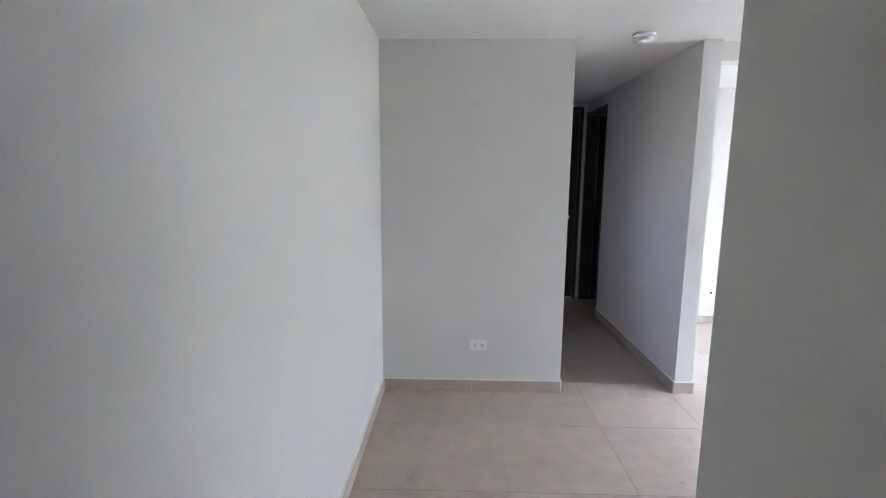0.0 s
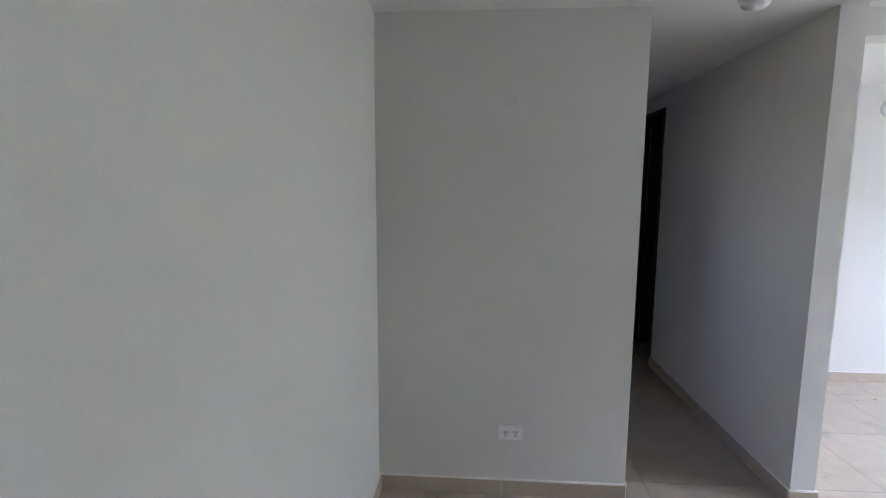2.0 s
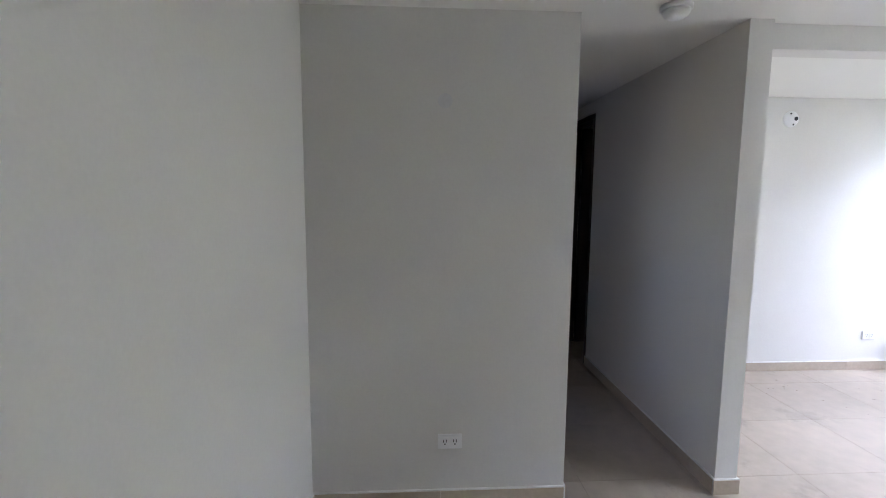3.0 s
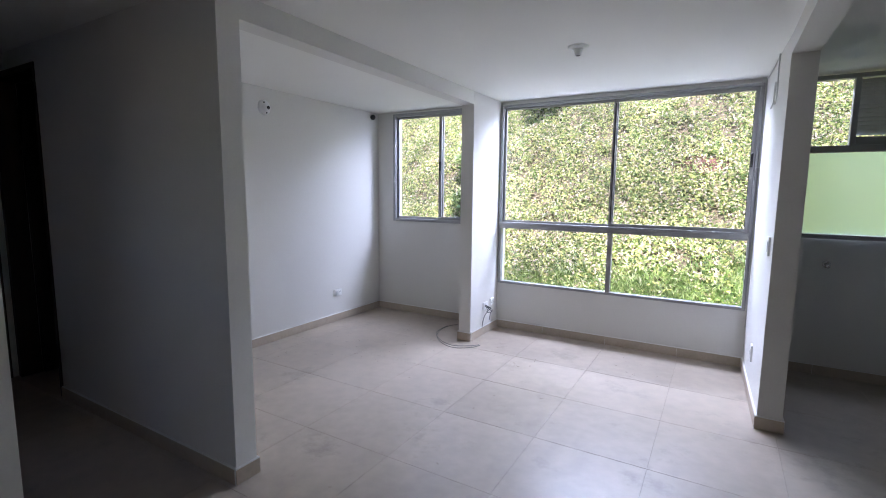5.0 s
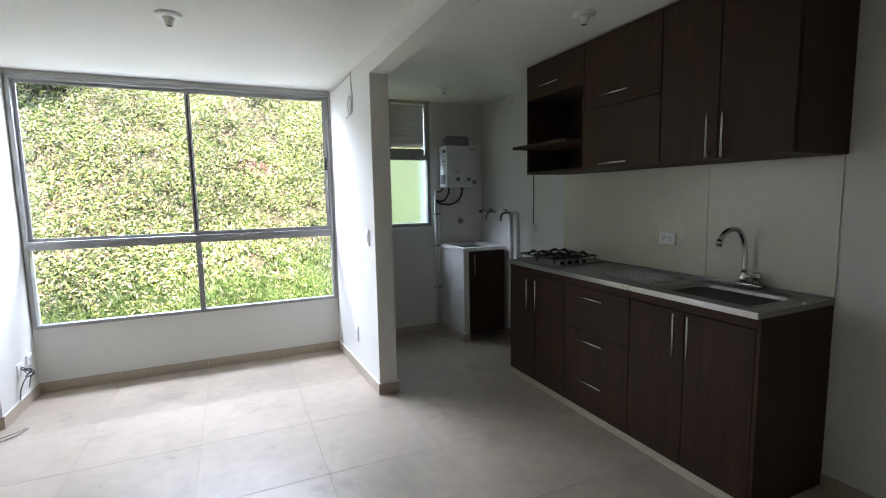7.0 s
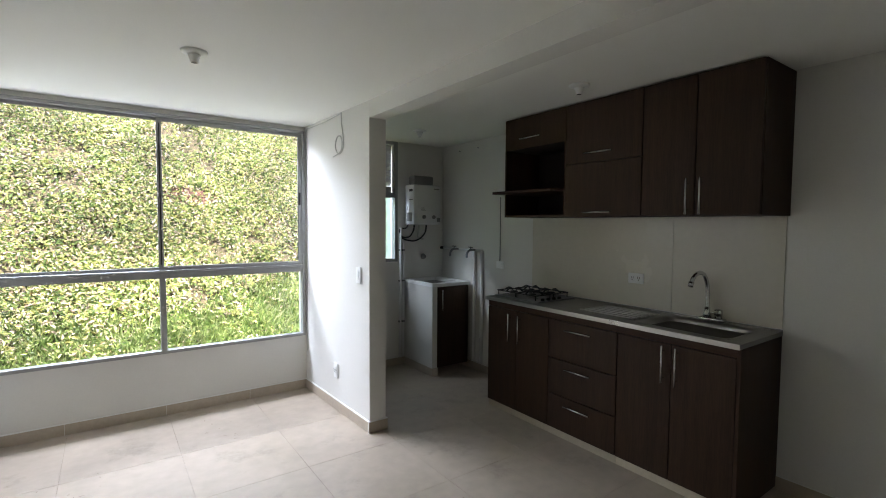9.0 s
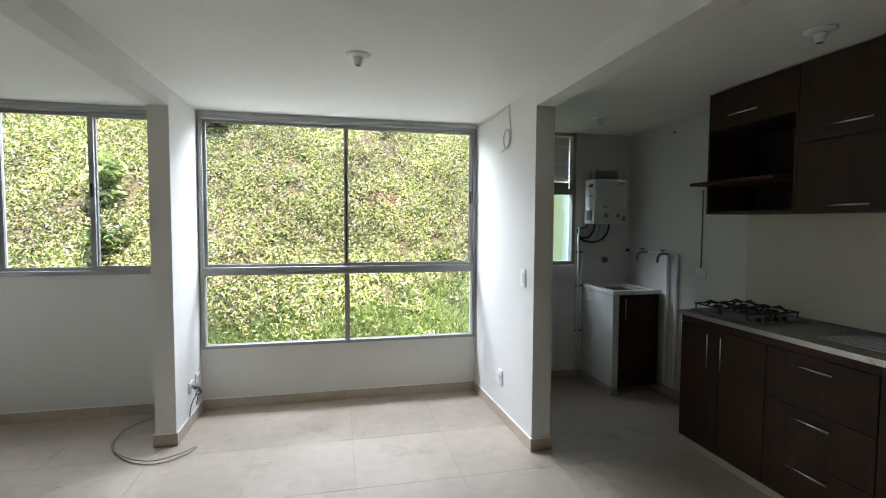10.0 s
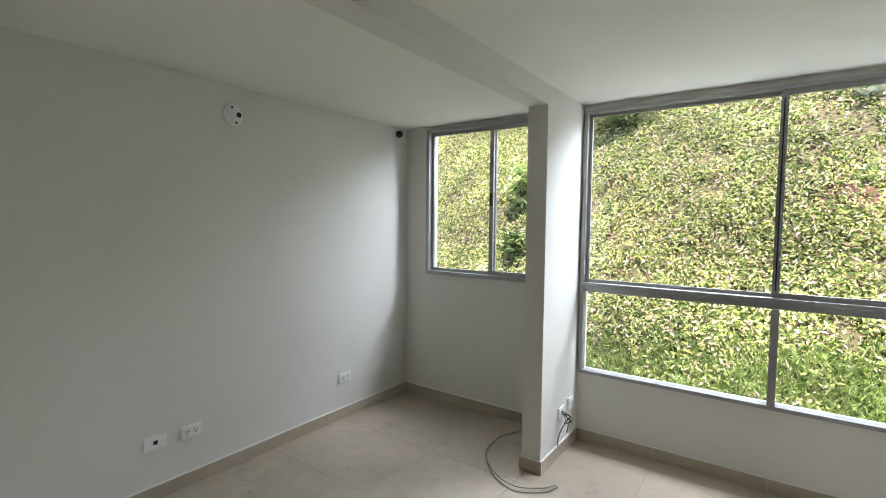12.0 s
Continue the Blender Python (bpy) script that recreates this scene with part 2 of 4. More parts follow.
box(f, KW0, YK, -0.3, KW1, YKO, 1.095)
box(f, KW1, YK, -0.3, 3.75, YKO, H)
box(f, -2.47, YF, 2.3, -1.25, YO, H)
box(f, -1.115, YF, 2.288, 1.09, YO, H)
box(f, KW0, YK, 2.31, KW1, YKO, H)
solid("wall_north", f, WALL, "white painted wall under and between the windows", "wall", kind="structure")
solid("wall_west", B(XL - 0.15, 0.405, -0.3, XL, YF, H), WALL, "white painted living room side wall", "wall", kind="structure")
solid("wall_east", B(XR, -0.544, -0.3, XR + 0.15, YK, H), WALL, "white painted kitchen side wall", "wall", kind="structure")
w = bmesh.new()
box(w, -2.92, 0.289, -0.3, XP, 0.405, H)
box(w, -3.63, 0.289, 2.212, -2.92, 0.405, H)
box(w, -3.8, 0.289, -0.3, -3.63, 0.405, H)
solid("wall_hall_north", w, WALL, "white painted partition between hall and living room", "wall", kind="structure")
solid("wall_nook", B(-1.18, YE, -0.3, -1.06, -0.503, H), WALL, "white painted wall of the entry nook beside the hall", "wall", kind="structure")
w = bmesh.new()
box(w, -2.2, -0.62, -0.3, -1.18, -0.503, H)
box(w, -3.0, -0.62, 2.1, -2.2, -0.503, H)
box(w, -3.8, -0.62, -0.3, -3.0, -0.503, H)
solid("wall_hall_south", w, WALL, "white painted hall wall with an open doorway", "wall", kind="structure")
# side room off the hall, with its own window
w = bmesh.new()
box(w, -3.8, YE, -0.3, -3.65, -1.5, H)
box(w, -3.8, -0.95, -0.3, -3.65, -0.62, H)
box(w, -3.8, -1.5, -0.3, -3.65, -0.95, 1.2)
box(w, -3.8, -1.5, 2.0, -3.65, -0.95, H)
solid("wall_side_room", w, WALL, "white painted side room wall with a window opening", "wall", kind="structure")
w = bmesh.new()
box(w, XW - 0.15, -0.503, 2.277, XW, 0.289, H)
box(w, XW - 0.15, 0.2435, -0.3, XW, 0.289, 2.277)
solid("wall_hall_end", w, WALL, "white painted wall at the hall's end", "wall", kind="structure")
solid("wall_bedroom", B(-3.8, 0.405, -0.3, -3.65, YF, H), WALL, "white painted bedroom wall behind the open door", "wall", kind="structure")
solid("wall_south", B(-3.8, YE - 0.46, -0.3, 3.75, YE, H), WALL, "white painted entry wall", "wall", kind="structure")
solid("wall_entry_end", B(3.6, YE, -0.3, 3.75, -0.545, H), WALL, "white painted wall behind the entry", "wall", kind="structure")
solid("wall_kitchen_back", B(1.14, -0.736, -0.3, 3.6, -0.545, H), WALL, "white painted wall between entry and kitchen", "wall", kind="structure")
solid("pier_left", B(-1.25, 2.86, -0.3, -1.125, YF, H), WALL, "white painted pier between the windows", "pier", kind="structure")
# this wall end runs a little out of square
SKEW = 0.038 / 1.173


def wall_end_x(y):
    return 1.14 - SKEW * (y - 2.297)


pr = B(1.14, 2.297, -0.3, 1.268, YF, H)
for v in pr.verts:
    if v.co.x < 1.2 and v.co.y > 3:
        v.co.x = wall_end_x(YF)
solid("pier_right", pr, WALL, "white painted wall end between living room and kitchen", "pier", kind="structure")
solid("beam_left", B(-1.25, 0.407, 2.21, -1.125, 2.857, H + 0.02), WALL, "white painted ceiling beam running to the pier", "beam", kind="structure")
solid("beam_right", B(1.14, -0.543, 2.208, 1.268, 2.294, H + 0.02), WALL, "white painted ceiling beam between living room and kitchen", "beam", kind="structure")


# ---- windows and doors ----
def pane(name, x0, x1, z0, z1, y, mat, parent, label=""):
    ob = part(name, B(x0, y, z0, x1, y + 0.005, z1), mat, parent, label)
    ob.visible_shadow = False
    return ob


def bars(name, window, y0, y1, pieces):
    for x0, z0, x1, z1 in pieces:
        part(name, B(x0, y0, z0, x1, y1, z1, bevel=0.003), ALU, window)


def sash(window, x0, x1, z0, z1, y, w=0.028):
    """A sliding leaf: a thin frame round a pane."""
    s = part("sash", box(box(B(x0, y, z0, x0 + w, y + 0.022, z1), x1 - w, y, z0, x1, y + 0.022, z1), x0 + w, y, z0, x1 - w, y + 0.022, z0 + w), ALU, window)
    part("sash_rail", B(x0 + w, y, z1 - w, x1 - w, y + 0.022, z1), ALU, s)
    pane("pane", x0 + w - 0.004, x1 - w + 0.004, z0 + w - 0.004, z1 - w + 0.004, y + 0.009, GLASS, s)
    return s


w1 = thing("window_1", (0, YF, 0.478), "large aluminium window of four panes onto a green bank", "window", kind="structure")
bars("window_frame", w1, 3.446, 3.512, [(-1.113, 0.48, -1.088, 2.286), (1.063, 0.48, 1.088, 2.286), (-1.088, 2.262, 1.063, 2.286), (-1.088, 0.48, 1.063, 0.505), (-1.088, 1.056, 1.063, 1.118), (-0.024, 0.505, 0.016, 1.056)])
bars("window_track", w1, 3.436, 3.4455, [(-1.1, 1.094, 1.075, 1.118), (-1.1, 2.262, 1.075, 2.286)])
pane("pane", -1.09, -0.022, 0.503, 1.058, 3.478, GLASS, w1)
pane("pane", 0.014, 1.065, 0.503, 1.058, 3.478, GLASS, w1)
sash(w1, -1.087, 0.010, 1.119, 2.261, 3.484, 0.02)
s2 = sash(w1, -0.026, 1.062, 1.119, 2.261, 3.456, 0.028)
part("latch", B(1.036, 3.444, 1.64, 1.052, 3.4555, 1.75, bevel=0.003), BLACK, s2, "black sliding latch")
part("weather_strip", B(-0.012, 3.451, 1.16, -0.006, 3.4555, 2.22), BLACK, s2)
part("weather_strip", B(1.0305, 3.451, 1.16, 1.0335, 3.4555, 2.22), BLACK, s2)

w2 = thing("window_2", (-1.87, YF, 1.085), "narrow aluminium sliding window beside the pier", "window", kind="structure")
bars("window_frame", w2, 3.446, 3.512, [(-2.468, 1.077, -2.435, 2.298), (-1.285, 1.077, -1.252, 2.298), (-2.435, 2.266, -1.285, 2.298), (-2.435, 1.077, -1.285, 1.108)])
sash(w2, -2.434, -1.81, 1.109, 2.265, 3.484, 0.024)
s3 = sash(w2, -1.852, -1.286, 1.109, 2.265, 3.456, 0.034)
part("latch", B(-1.842, 3.444, 1.65, -1.826, 3.4555, 1.75, bevel=0.003), BLACK, s3, "black sliding latch")

w3 = thing("window_3", (1.7, YK, 1.095), "laundry window with frosted pane below a metal louvre", "window", kind="structure")
bars("window_frame", w3, 3.576, 3.512, [(KW0 + 0.002, 1.097, KW0 + 0.035, 2.308), (KW1 - 0.035, 1.097, KW1 - 0.002, 2.308), (KW0 + 0.035, 2.276, KW1 - 0.035, 2.308), (KW0 + 0.035, 1.097, KW1 - 0.035, 1.13), (KW0 + 0.035, 1.745, KW1 - 0.035, 1.795), (1.64, 1.785, 1.675, 2.276)])
pane("frosted_pane", KW0 + 0.03, KW1 - 0.03, 1.128, 1.748, 3.608, FROST, w3, "frosted glass pane")
pane("pane", KW0 + 0.03, 1.642, 1.783, 2.28, 3.608, GLASS, w3)
part("louvre_panel", B(1.675, 3.588, 1.785, KW1 - 0.035, 3.598, 1.86), ALU, w3)
for k in range(13):
    z = 1.875 + k * 0.0305
    b = bmesh.new()
    vs = [b.verts.new(p) for p in [(1.675, 3.582, z + 0.036), (2.04, 3.582, z + 0.036), (2.04, 3.62, z), (1.675, 3.62, z), (1.675, 3.579, z + 0.033), (2.04, 3.579, z + 0.033), (2.04, 3.617, z - 0.003), (1.675, 3.617, z - 0.003)]]
    for q in [(0, 1, 2, 3), (7, 6, 5, 4), (0, 4, 5, 1), (1, 5, 6, 2), (2, 6, 7, 3), (3, 7, 4, 0)]:
        b.faces.new([vs[i] for i in q])
    part("louvre_slat", b, ALU, w3)

d1 = thing("door_1", (-3.28, 0.32, 0), "dark wooden bedroom door standing open in a dark frame", "door", kind="structure")
leaf = part("door_leaf", B(-3.588, 0.408, 0.008, -3.55, 1.03, 2.165, bevel=0.003), DOORWOOD, d1)
for a in [(-2.96, 0.283, 0, -2.922, 0.411, 2.21), (-3.636, 0.276, 0, -3.59, 0.407, 2.21), (-3.59, 0.283, 2.17, -2.96, 0.411, 2.21)]:
    part("door_frame", B(*a, bevel=0.003), DOORWOOD, d1)
part("door_knob", lathe((-3.55, 0.96, 1.0), (1, 0, 0), [(0, 0.026), (0.008, 0.026), (0.012, 0.012), (0.03, 0.012), (0.038, 0.026), (0.055, 0.027), (0.062, 0.018), (0.063, 0.001)]), BRASS, leaf, "round satin metal door knob", True)
d2 = thing("door_2", (XW, -0.17, 0), "closed dark wooden door at the hall's end", "door", kind="structure")
part("door_leaf", B(XW - 0.06, -0.452, 0.008, XW - 0.02, 0.20, 2.235, bevel=0.003), DOORWOOD, d2)
for a in [(XW - 0.1, -0.494, 0, XW + 0.012, -0.4535, 2.275), (XW - 0.1, 0.2015, 0, XW + 0.012, 0.242, 2.275), (XW - 0.1, -0.4535, 2.237, XW + 0.012, 0.2015, 2.275)]:
    part("door_frame", B(*a, bevel=0.003), DOORWOOD, d2)
part("door_knob", lathe((XW - 0.02, 0.10, 1.0), (1, 0, 0), [(0, 0.026), (0.008, 0.026), (0.012, 0.012), (0.03, 0.012), (0.038, 0.026), (0.055, 0.027), (0.062, 0.018), (0.063, 0.001)]), BRASS, d2, "round satin metal door knob", True)


# ---- kitchen ----
def handle(parent, at, vertical, length=0.2, to=(-1, 0, 0), r=0.006):
    """A round bar on two short posts, standing off the front."""
    at, out = Vector(at), Vector(to)
    along = Vector((0, 0, 1)) if vertical else (Vector((0, 1, 0)) if abs(out.x) else Vector((1, 0, 0)))
    c = at + out * 0.028
    h = part("handle", T([c - along * length / 2, c, c + along * length / 2], r, 10), CHROME, parent, "brushed metal bar handle", True)
    for s in (-0.36, 0.36):
        p = at + along * length * s
        part("post", T([p, p + out * 0.026], 0.004, 8), CHROME, h)


def front(name, parent, y0, y1, z0, z1, x, mat=WENGE):
    return part(name, B(x, y0 + 0.0025, z0 + 0.0025, x + 0.018, y1 - 0.0025, z1 - 0.0025, bevel=0.0015), mat, parent)


XB = 2.18
XS = 2.692   # backs stop short of the wall
g = "base cabinets under the steel worktop"


def base_unit(name, y0, y1, label):
    u = thing(name, (2.45, (y0 + y1) / 2, 0.0), label, "cabinet", g)
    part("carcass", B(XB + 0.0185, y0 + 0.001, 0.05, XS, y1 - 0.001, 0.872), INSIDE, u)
    part("fascia", B(XB + 0.002, y0 + 0.001, 0.828, XB + 0.0183, y1 - 0.001, 0.873), WENGE_H, u)
    part("plinth", B(XB + 0.016, y0 + 0.001, 0.0005, XS, y1 - 0.001, 0.0495), PLINTH, u, "cream painted plinth")
    return u


u = base_unit("base_cabinet", 1.583, 2.225, "dark brown two-door base cabinet under the hob")
for y0, y1, hy in ((1.905, 2.225, 1.966), (1.583, 1.905, 1.895)):
    d = front("door", u, y0, y1, 0.054, 0.826, XB)
    handle(d, (XB, hy if hy > 1.93 else 1.862, 0.69), True, 0.21)
u = base_unit("drawer_cabinet", 1.034, 1.583, "dark brown base cabinet with three drawers")
for z0, z1, hz in ((0.552, 0.826, 0.768), (0.298, 0.552, 0.50), (0.054, 0.298, 0.245)):
    d = front("drawer", u, 1.034, 1.583, z0, z1, XB)
    handle(d, (XB, 1.315, hz), False, 0.205)
u = base_unit("sink_cabinet", 0.362, 1.034, "dark brown two-door base cabinet under the sink")
for y0, y1, hy in ((0.695, 1.034, 0.737), (0.362, 0.695, 0.66)):
    d = front("door", u, y0, y1, 0.054, 0.826, XB)
    handle(d, (XB, hy, 0.708), True, 0.215)
part("end_panel", B(XB + 0.001, 0.3615 - 0.016, 0.02, XS, 0.3615, 0.873), WENGE, u)

# worktop: a folded steel sheet with a sunken basin and a grooved drainer
wt = thing("worktop", (2.43, 1.3, 0.875), "brushed stainless steel worktop with sink and drainer", "worktop")
SX0, SX1, SY0, SY1 = 2.232, 2.615, 0.425, 0.945
for a in [(2.158, SY1, 2.693, 2.235), (2.158, 0.343, 2.693, SY0), (2.158, SY0, SX0, SY1), (SX1, SY0, 2.693, SY1)]:
    part("top_sheet", B(a[0], a[1], 0.876, a[2], a[3], 0.901), STEEL, wt)
part("front_edge", B(2.1535, 0.343, 0.875, 2.158, 2.235, 0.903, bevel=0.0015), STEEL_EDGE, wt, "folded steel edge, coloured lighter as if lit")
part("rear_lip", B(2.678, 0.343, 0.9015, 2.693, 2.235, 0.909, bevel=0.002), STEEL, wt)
b = bmesh.new()
n, rr = 6, 0.07


def ring(x0, x1, y0, y1, z, r):
    out = []
    for cx, cy, a0 in ((x1 - r, y1 - r, 0), (x0 + r, y1 - r, 90), (x0 + r, y0 + r, 180), (x1 - r, y0 + r, 270)):
        for k in range(n + 1):
            a = radians(a0 + 90 * k / n)
            out.append(b.verts.new((cx + r * math.cos(a), cy + r * math.sin(a), z)))
    return out


rings = [ring(SX0 - 0.012, SX1 + 0.012, SY0 - 0.012, SY1 + 0.012, 0.9035, 0.06), ring(SX0 + 0.004, SX1 - 0.004, SY0 + 0.004, SY1 - 0.004, 0.9025, 0.06), ring(SX0 + 0.014, SX1 - 0.014, SY0 + 0.014, SY1 - 0.014, 0.885, 0.065), ring(SX0 + 0.03, SX1 - 0.03, SY0 + 0.03, SY1 - 0.03, 0.77, 0.07), ring(SX0 + 0.06, SX1 - 0.06, SY0 + 0.06, SY1 - 0.06, 0.748, 0.07)]
for p, q in zip(rings, rings[1:]):
    for k in range(len(p)):
        b.faces.new((p[k], p[(k + 1) % len(p)], q[(k + 1) % len(p)], q[k]))
b.faces.new(rings[-1])
basin = part("basin", b, STEEL, wt, "", True)
part("drain", lathe((2.44, 0.69, 0.7485), (0, 0, 1), [(0, 0.04), (0.003, 0.04), (0.004, 0.028), (0.002, 0.02), (0.002, 0.001)]), CHROME, basin, "round chrome drain", True)
for k in range(6):
    x = 2.30 + k * 0.052
    part("drainer_rib", T([(x, 0.99, 0.9015), (x, 1.03, 0.905), (x, 1.36, 0.905), (x, 1.40, 0.9015)], 0.0075, 8), STEEL, wt, "", True)

# swan-neck tap
tp = thing("kitchen_tap", (2.645, 0.70, 0.9015), "chrome swan-neck kitchen tap behind the sink", "tap")
part("tap_base", B(2.626, 0.625, 0.902, 2.676, 0.775, 0.924, bevel=0.008), CHROME, tp, "", True)
part("tap_body", lathe((2.651, 0.73, 0.924), (0, 0, 1), [(0, 0.024), (0.02, 0.024), (0.03, 0.017), (0.06, 0.016)]), CHROME, tp, "", True)
neck = part("spout", T(spline([(2.651, 0.73, 0.98), (2.651, 0.73, 1.06), (2.64, 0.732, 1.13), (2.605, 0.735, 1.185), (2.55, 0.738, 1.20), (2.50, 0.742, 1.18), (2.475, 0.745, 1.145)], 6), 0.0125, 12), CHROME, tp, "curved chrome spout", True)
part("aerator", T([(2.476, 0.745, 1.148), (2.465, 0.746, 1.12)], 0.0155, 12), CHROME, neck, "", True)
kn = part("valve", lathe((2.651, 0.665, 0.924), (0, 0, 1), [(0, 0.02), (0.018, 0.02), (0.024, 0.024), (0.05, 0.022), (0.056, 0.012), (0.057, 0.001)]), CHROME, tp, "", True)
part("lever", B(2.57, 0.655, 0.962, 2.645, 0.675, 0.972, bevel=0.004), CHROME, kn, "chrome lever")

# gas hob
hob = thing("gas_hob", (2.44, 1.965, 0.9015), "black four-burner gas hob with iron grates", "hob")
part("hob_plate", B(2.225, 1.73, 0.902, 2.645, 2.205, 0.912, bevel=0.004), GREY, hob)
for bx, by, r in ((2.34, 2.095, 0.04), (2.34, 1.885, 0.032), (2.54, 2.095, 0.034), (2.54, 1.885, 0.045)):
    bu = part("burner", lathe((bx, by, 0.912), (0, 0, 1), [(0, r + 0.014), (0.006, r + 0.012), (0.007, r), (0.02, r * 0.95), (0.021, r * 0.7), (0.027, r * 0.68), (0.029, r * 0.5), (0.0295, 0.001)]), STEEL, hob, "metal burner ring", True)
    part("burner_cap", lathe((bx, by, 0.939), (0, 0, 1), [(0.001, r * 0.75), (0.006, r * 0.75), (0.009, r * 0.6), (0.0095, 0.001)]), IRON, bu, "black burner cap", True)
    gr = part("grate", box(box(B(bx - 0.088, by - 0.103, 0.944, bx + 0.088, by - 0.097, 0.952), bx - 0.088, by + 0.097, 0.944, bx + 0.088, by + 0.105, 0.952), bx - 0.088, by - 0.097, 0.944, bx - 0.080, by + 0.097, 0.952), IRON, hob, "black iron pan grate")
    part("grate_bar", B(bx + 0.080, by - 0.097, 0.944, bx + 0.088, by + 0.097, 0.952), IRON, gr)
    for dx, dy in ((1, 0), (-1, 0), (0, 1), (0, -1)):
        p0 = Vector((bx + dx * 0.085, by + dy * 0.102, 0.950))
        p1 = Vector((bx + dx * 0.022, by + dy * 0.025, 0.964))
        part("finger", T([p0, (p0 + p1) / 2 + Vector((0, 0, 0.012)), p1], 0.0065, 6), IRON, gr)
    for dx in (-0.08, 0.08):
        for dy in (-0.098, 0.098):
            part("foot", T([(bx + dx, by + dy, 0.910), (bx + dx, by + dy, 0.946)], 0.004, 6), IRON, gr)
for k in range(4):
    part("control_knob", lathe((2.30 + k * 0.062, 1.752, 0.912), (0, 0, 1), [(0, 0.016), (0.016, 0.014), (0.019, 0.011), (0.0195, 0.001)], 16), BLACK, hob, "black control knob", True)

# splashback of large cream tiles
sb = thing("splashback", (XR, 1.3, 0.93), "two glossy cream splashback tiles under the wall cabinets", "splashback")
for y0, y1 in ((0.347, 0.9785), (0.9815, 2.235)):
    part("splash_tile", B(XR - 0.007, y0, 0.911, XR - 0.0005, y1, 1.537, bevel=0.001), SPLASH, sb)

# wall cabinets
g2 = "wall cabinets above the worktop"
XU, ZU0, ZU1 = 2.30, 1.54, 2.315
u = thing("open_shelf_cabinet", (2.5, 1.87, ZU0), "dark brown wall cabinet with open shelf and lift-up flap", "cabinet", g2)
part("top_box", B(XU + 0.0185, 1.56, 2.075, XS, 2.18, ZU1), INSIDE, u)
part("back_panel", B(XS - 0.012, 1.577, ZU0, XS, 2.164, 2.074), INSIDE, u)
part("side_panel", B(XU + 0.002, 2.1645, ZU0, XS, 2.18, 2.074), WENGE, u)
part("side_panel", B(XU + 0.002, 1.5605, ZU0, XS, 1.5765, 2.074), WENGE, u)
part("bottom_panel", B(XU + 0.002, 1.577, ZU0, XS - 0.013, 2.164, ZU0 + 0.016), WENGE_H, u)
part("shelf", B(2.195, 1.60, 1.722, XS - 0.013, 2.212, 1.742, bevel=0.002), WENGE_H, u, "projecting dark shelf board")
d = front("flap", u, 1.56, 2.18, 2.07, ZU1, XU)
handle(d, (XU, 1.89, 2.143), False, 0.205)
u = thing("flap_cabinet", (2.5, 1.27, ZU0), "dark brown wall cabinet with two lift-up flaps", "cabinet", g2)
part("carcass", B(XU + 0.0185, 0.978, ZU0, XS, 1.559, ZU1), WENGE, u)
for z0, z1, hz in ((ZU0, 1.9, 1.568), (1.9, ZU1, 1.962)):
    d = front("flap", u, 0.978, 1.559, z0, z1, XU)
    handle(d, (XU, 1.282, hz), False, 0.21)
u = thing("double_door_cabinet", (2.5, 0.66, ZU0), "dark brown wall cabinet with two tall doors", "cabinet", g2)
part("carcass", B(XU + 0.0185, 0.333, ZU0, XS, 0.977, ZU1), WENGE, u)
for y0, y1, hy in ((0.658, 0.977, 0.695), (0.333, 0.658, 0.62)):
    d = front("door", u, y0, y1, ZU0, ZU1, XU)
    handle(d, (XU, hy, 1.645), True, 0.2)


# ---- laundry corner ----
lt = thing("laundry_tub", (2.42, 3.34, 0), "built-in laundry tub with white side and dark door", "laundry tub")
part("side_wall", B(2.205, 3.072, 0.0005, 2.262, 3.597, 0.872), WALL, lt, "white painted masonry side")
part("side_base", B(2.195, 3.062, 0.0008, 2.2048, 3.597, 0.075), BASE, lt, "beige tile skirting")
part("front_base", B(2.196, 3.062, 0.0008, 2.265, 3.0715, 0.075), BASE, lt)
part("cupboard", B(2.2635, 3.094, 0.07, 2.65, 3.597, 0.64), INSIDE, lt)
dd = part("cupboard_door", B(2.2645, 3.075, 0.072, 2.648, 3.0928, 0.865, bevel=0.002), WENGE, lt, "dark brown cupboard door")
handle(dd, (2.31, 3.075, 0.74), True, 0.2, (0, -1, 0))
b = bmesh.new()
for a in [(2.198, 3.062, 2.25, 3.597), (2.57, 3.062, 2.66, 3.597), (2.25, 3.062, 2.57, 3.135), (2.25, 3.55, 2.57, 3.597)]:
    box(b, a[0], a[1], 0.873, a[2], a[3], 0.903)
part("tub_rim", b, PLASTIC, lt, "white tub rim")
for a in [(2.2635, 3.094, 2.2705, 3.596), (2.6, 3.094, 2.648, 3.596), (2.271, 3.094, 2.5995, 3.12), (2.271, 3.56, 2.5995, 3.596)]:
    part("tub_wall", B(a[0], a[1], 0.6405, a[2], a[3], 0.8725), SLAB, lt)
part("tub_inside", B(2.271, 3.1205, 0.6405, 2.5995, 3.5595, 0.652), SLAB, lt, "grey washboard inside the tub")
for k in range(12):
    part("washboard_rib", T([(2.28, 3.16 + k * 0.03, 0.653), (2.59, 3.16 + k * 0.03, 0.653)], 0.005, 6), SLAB, lt)

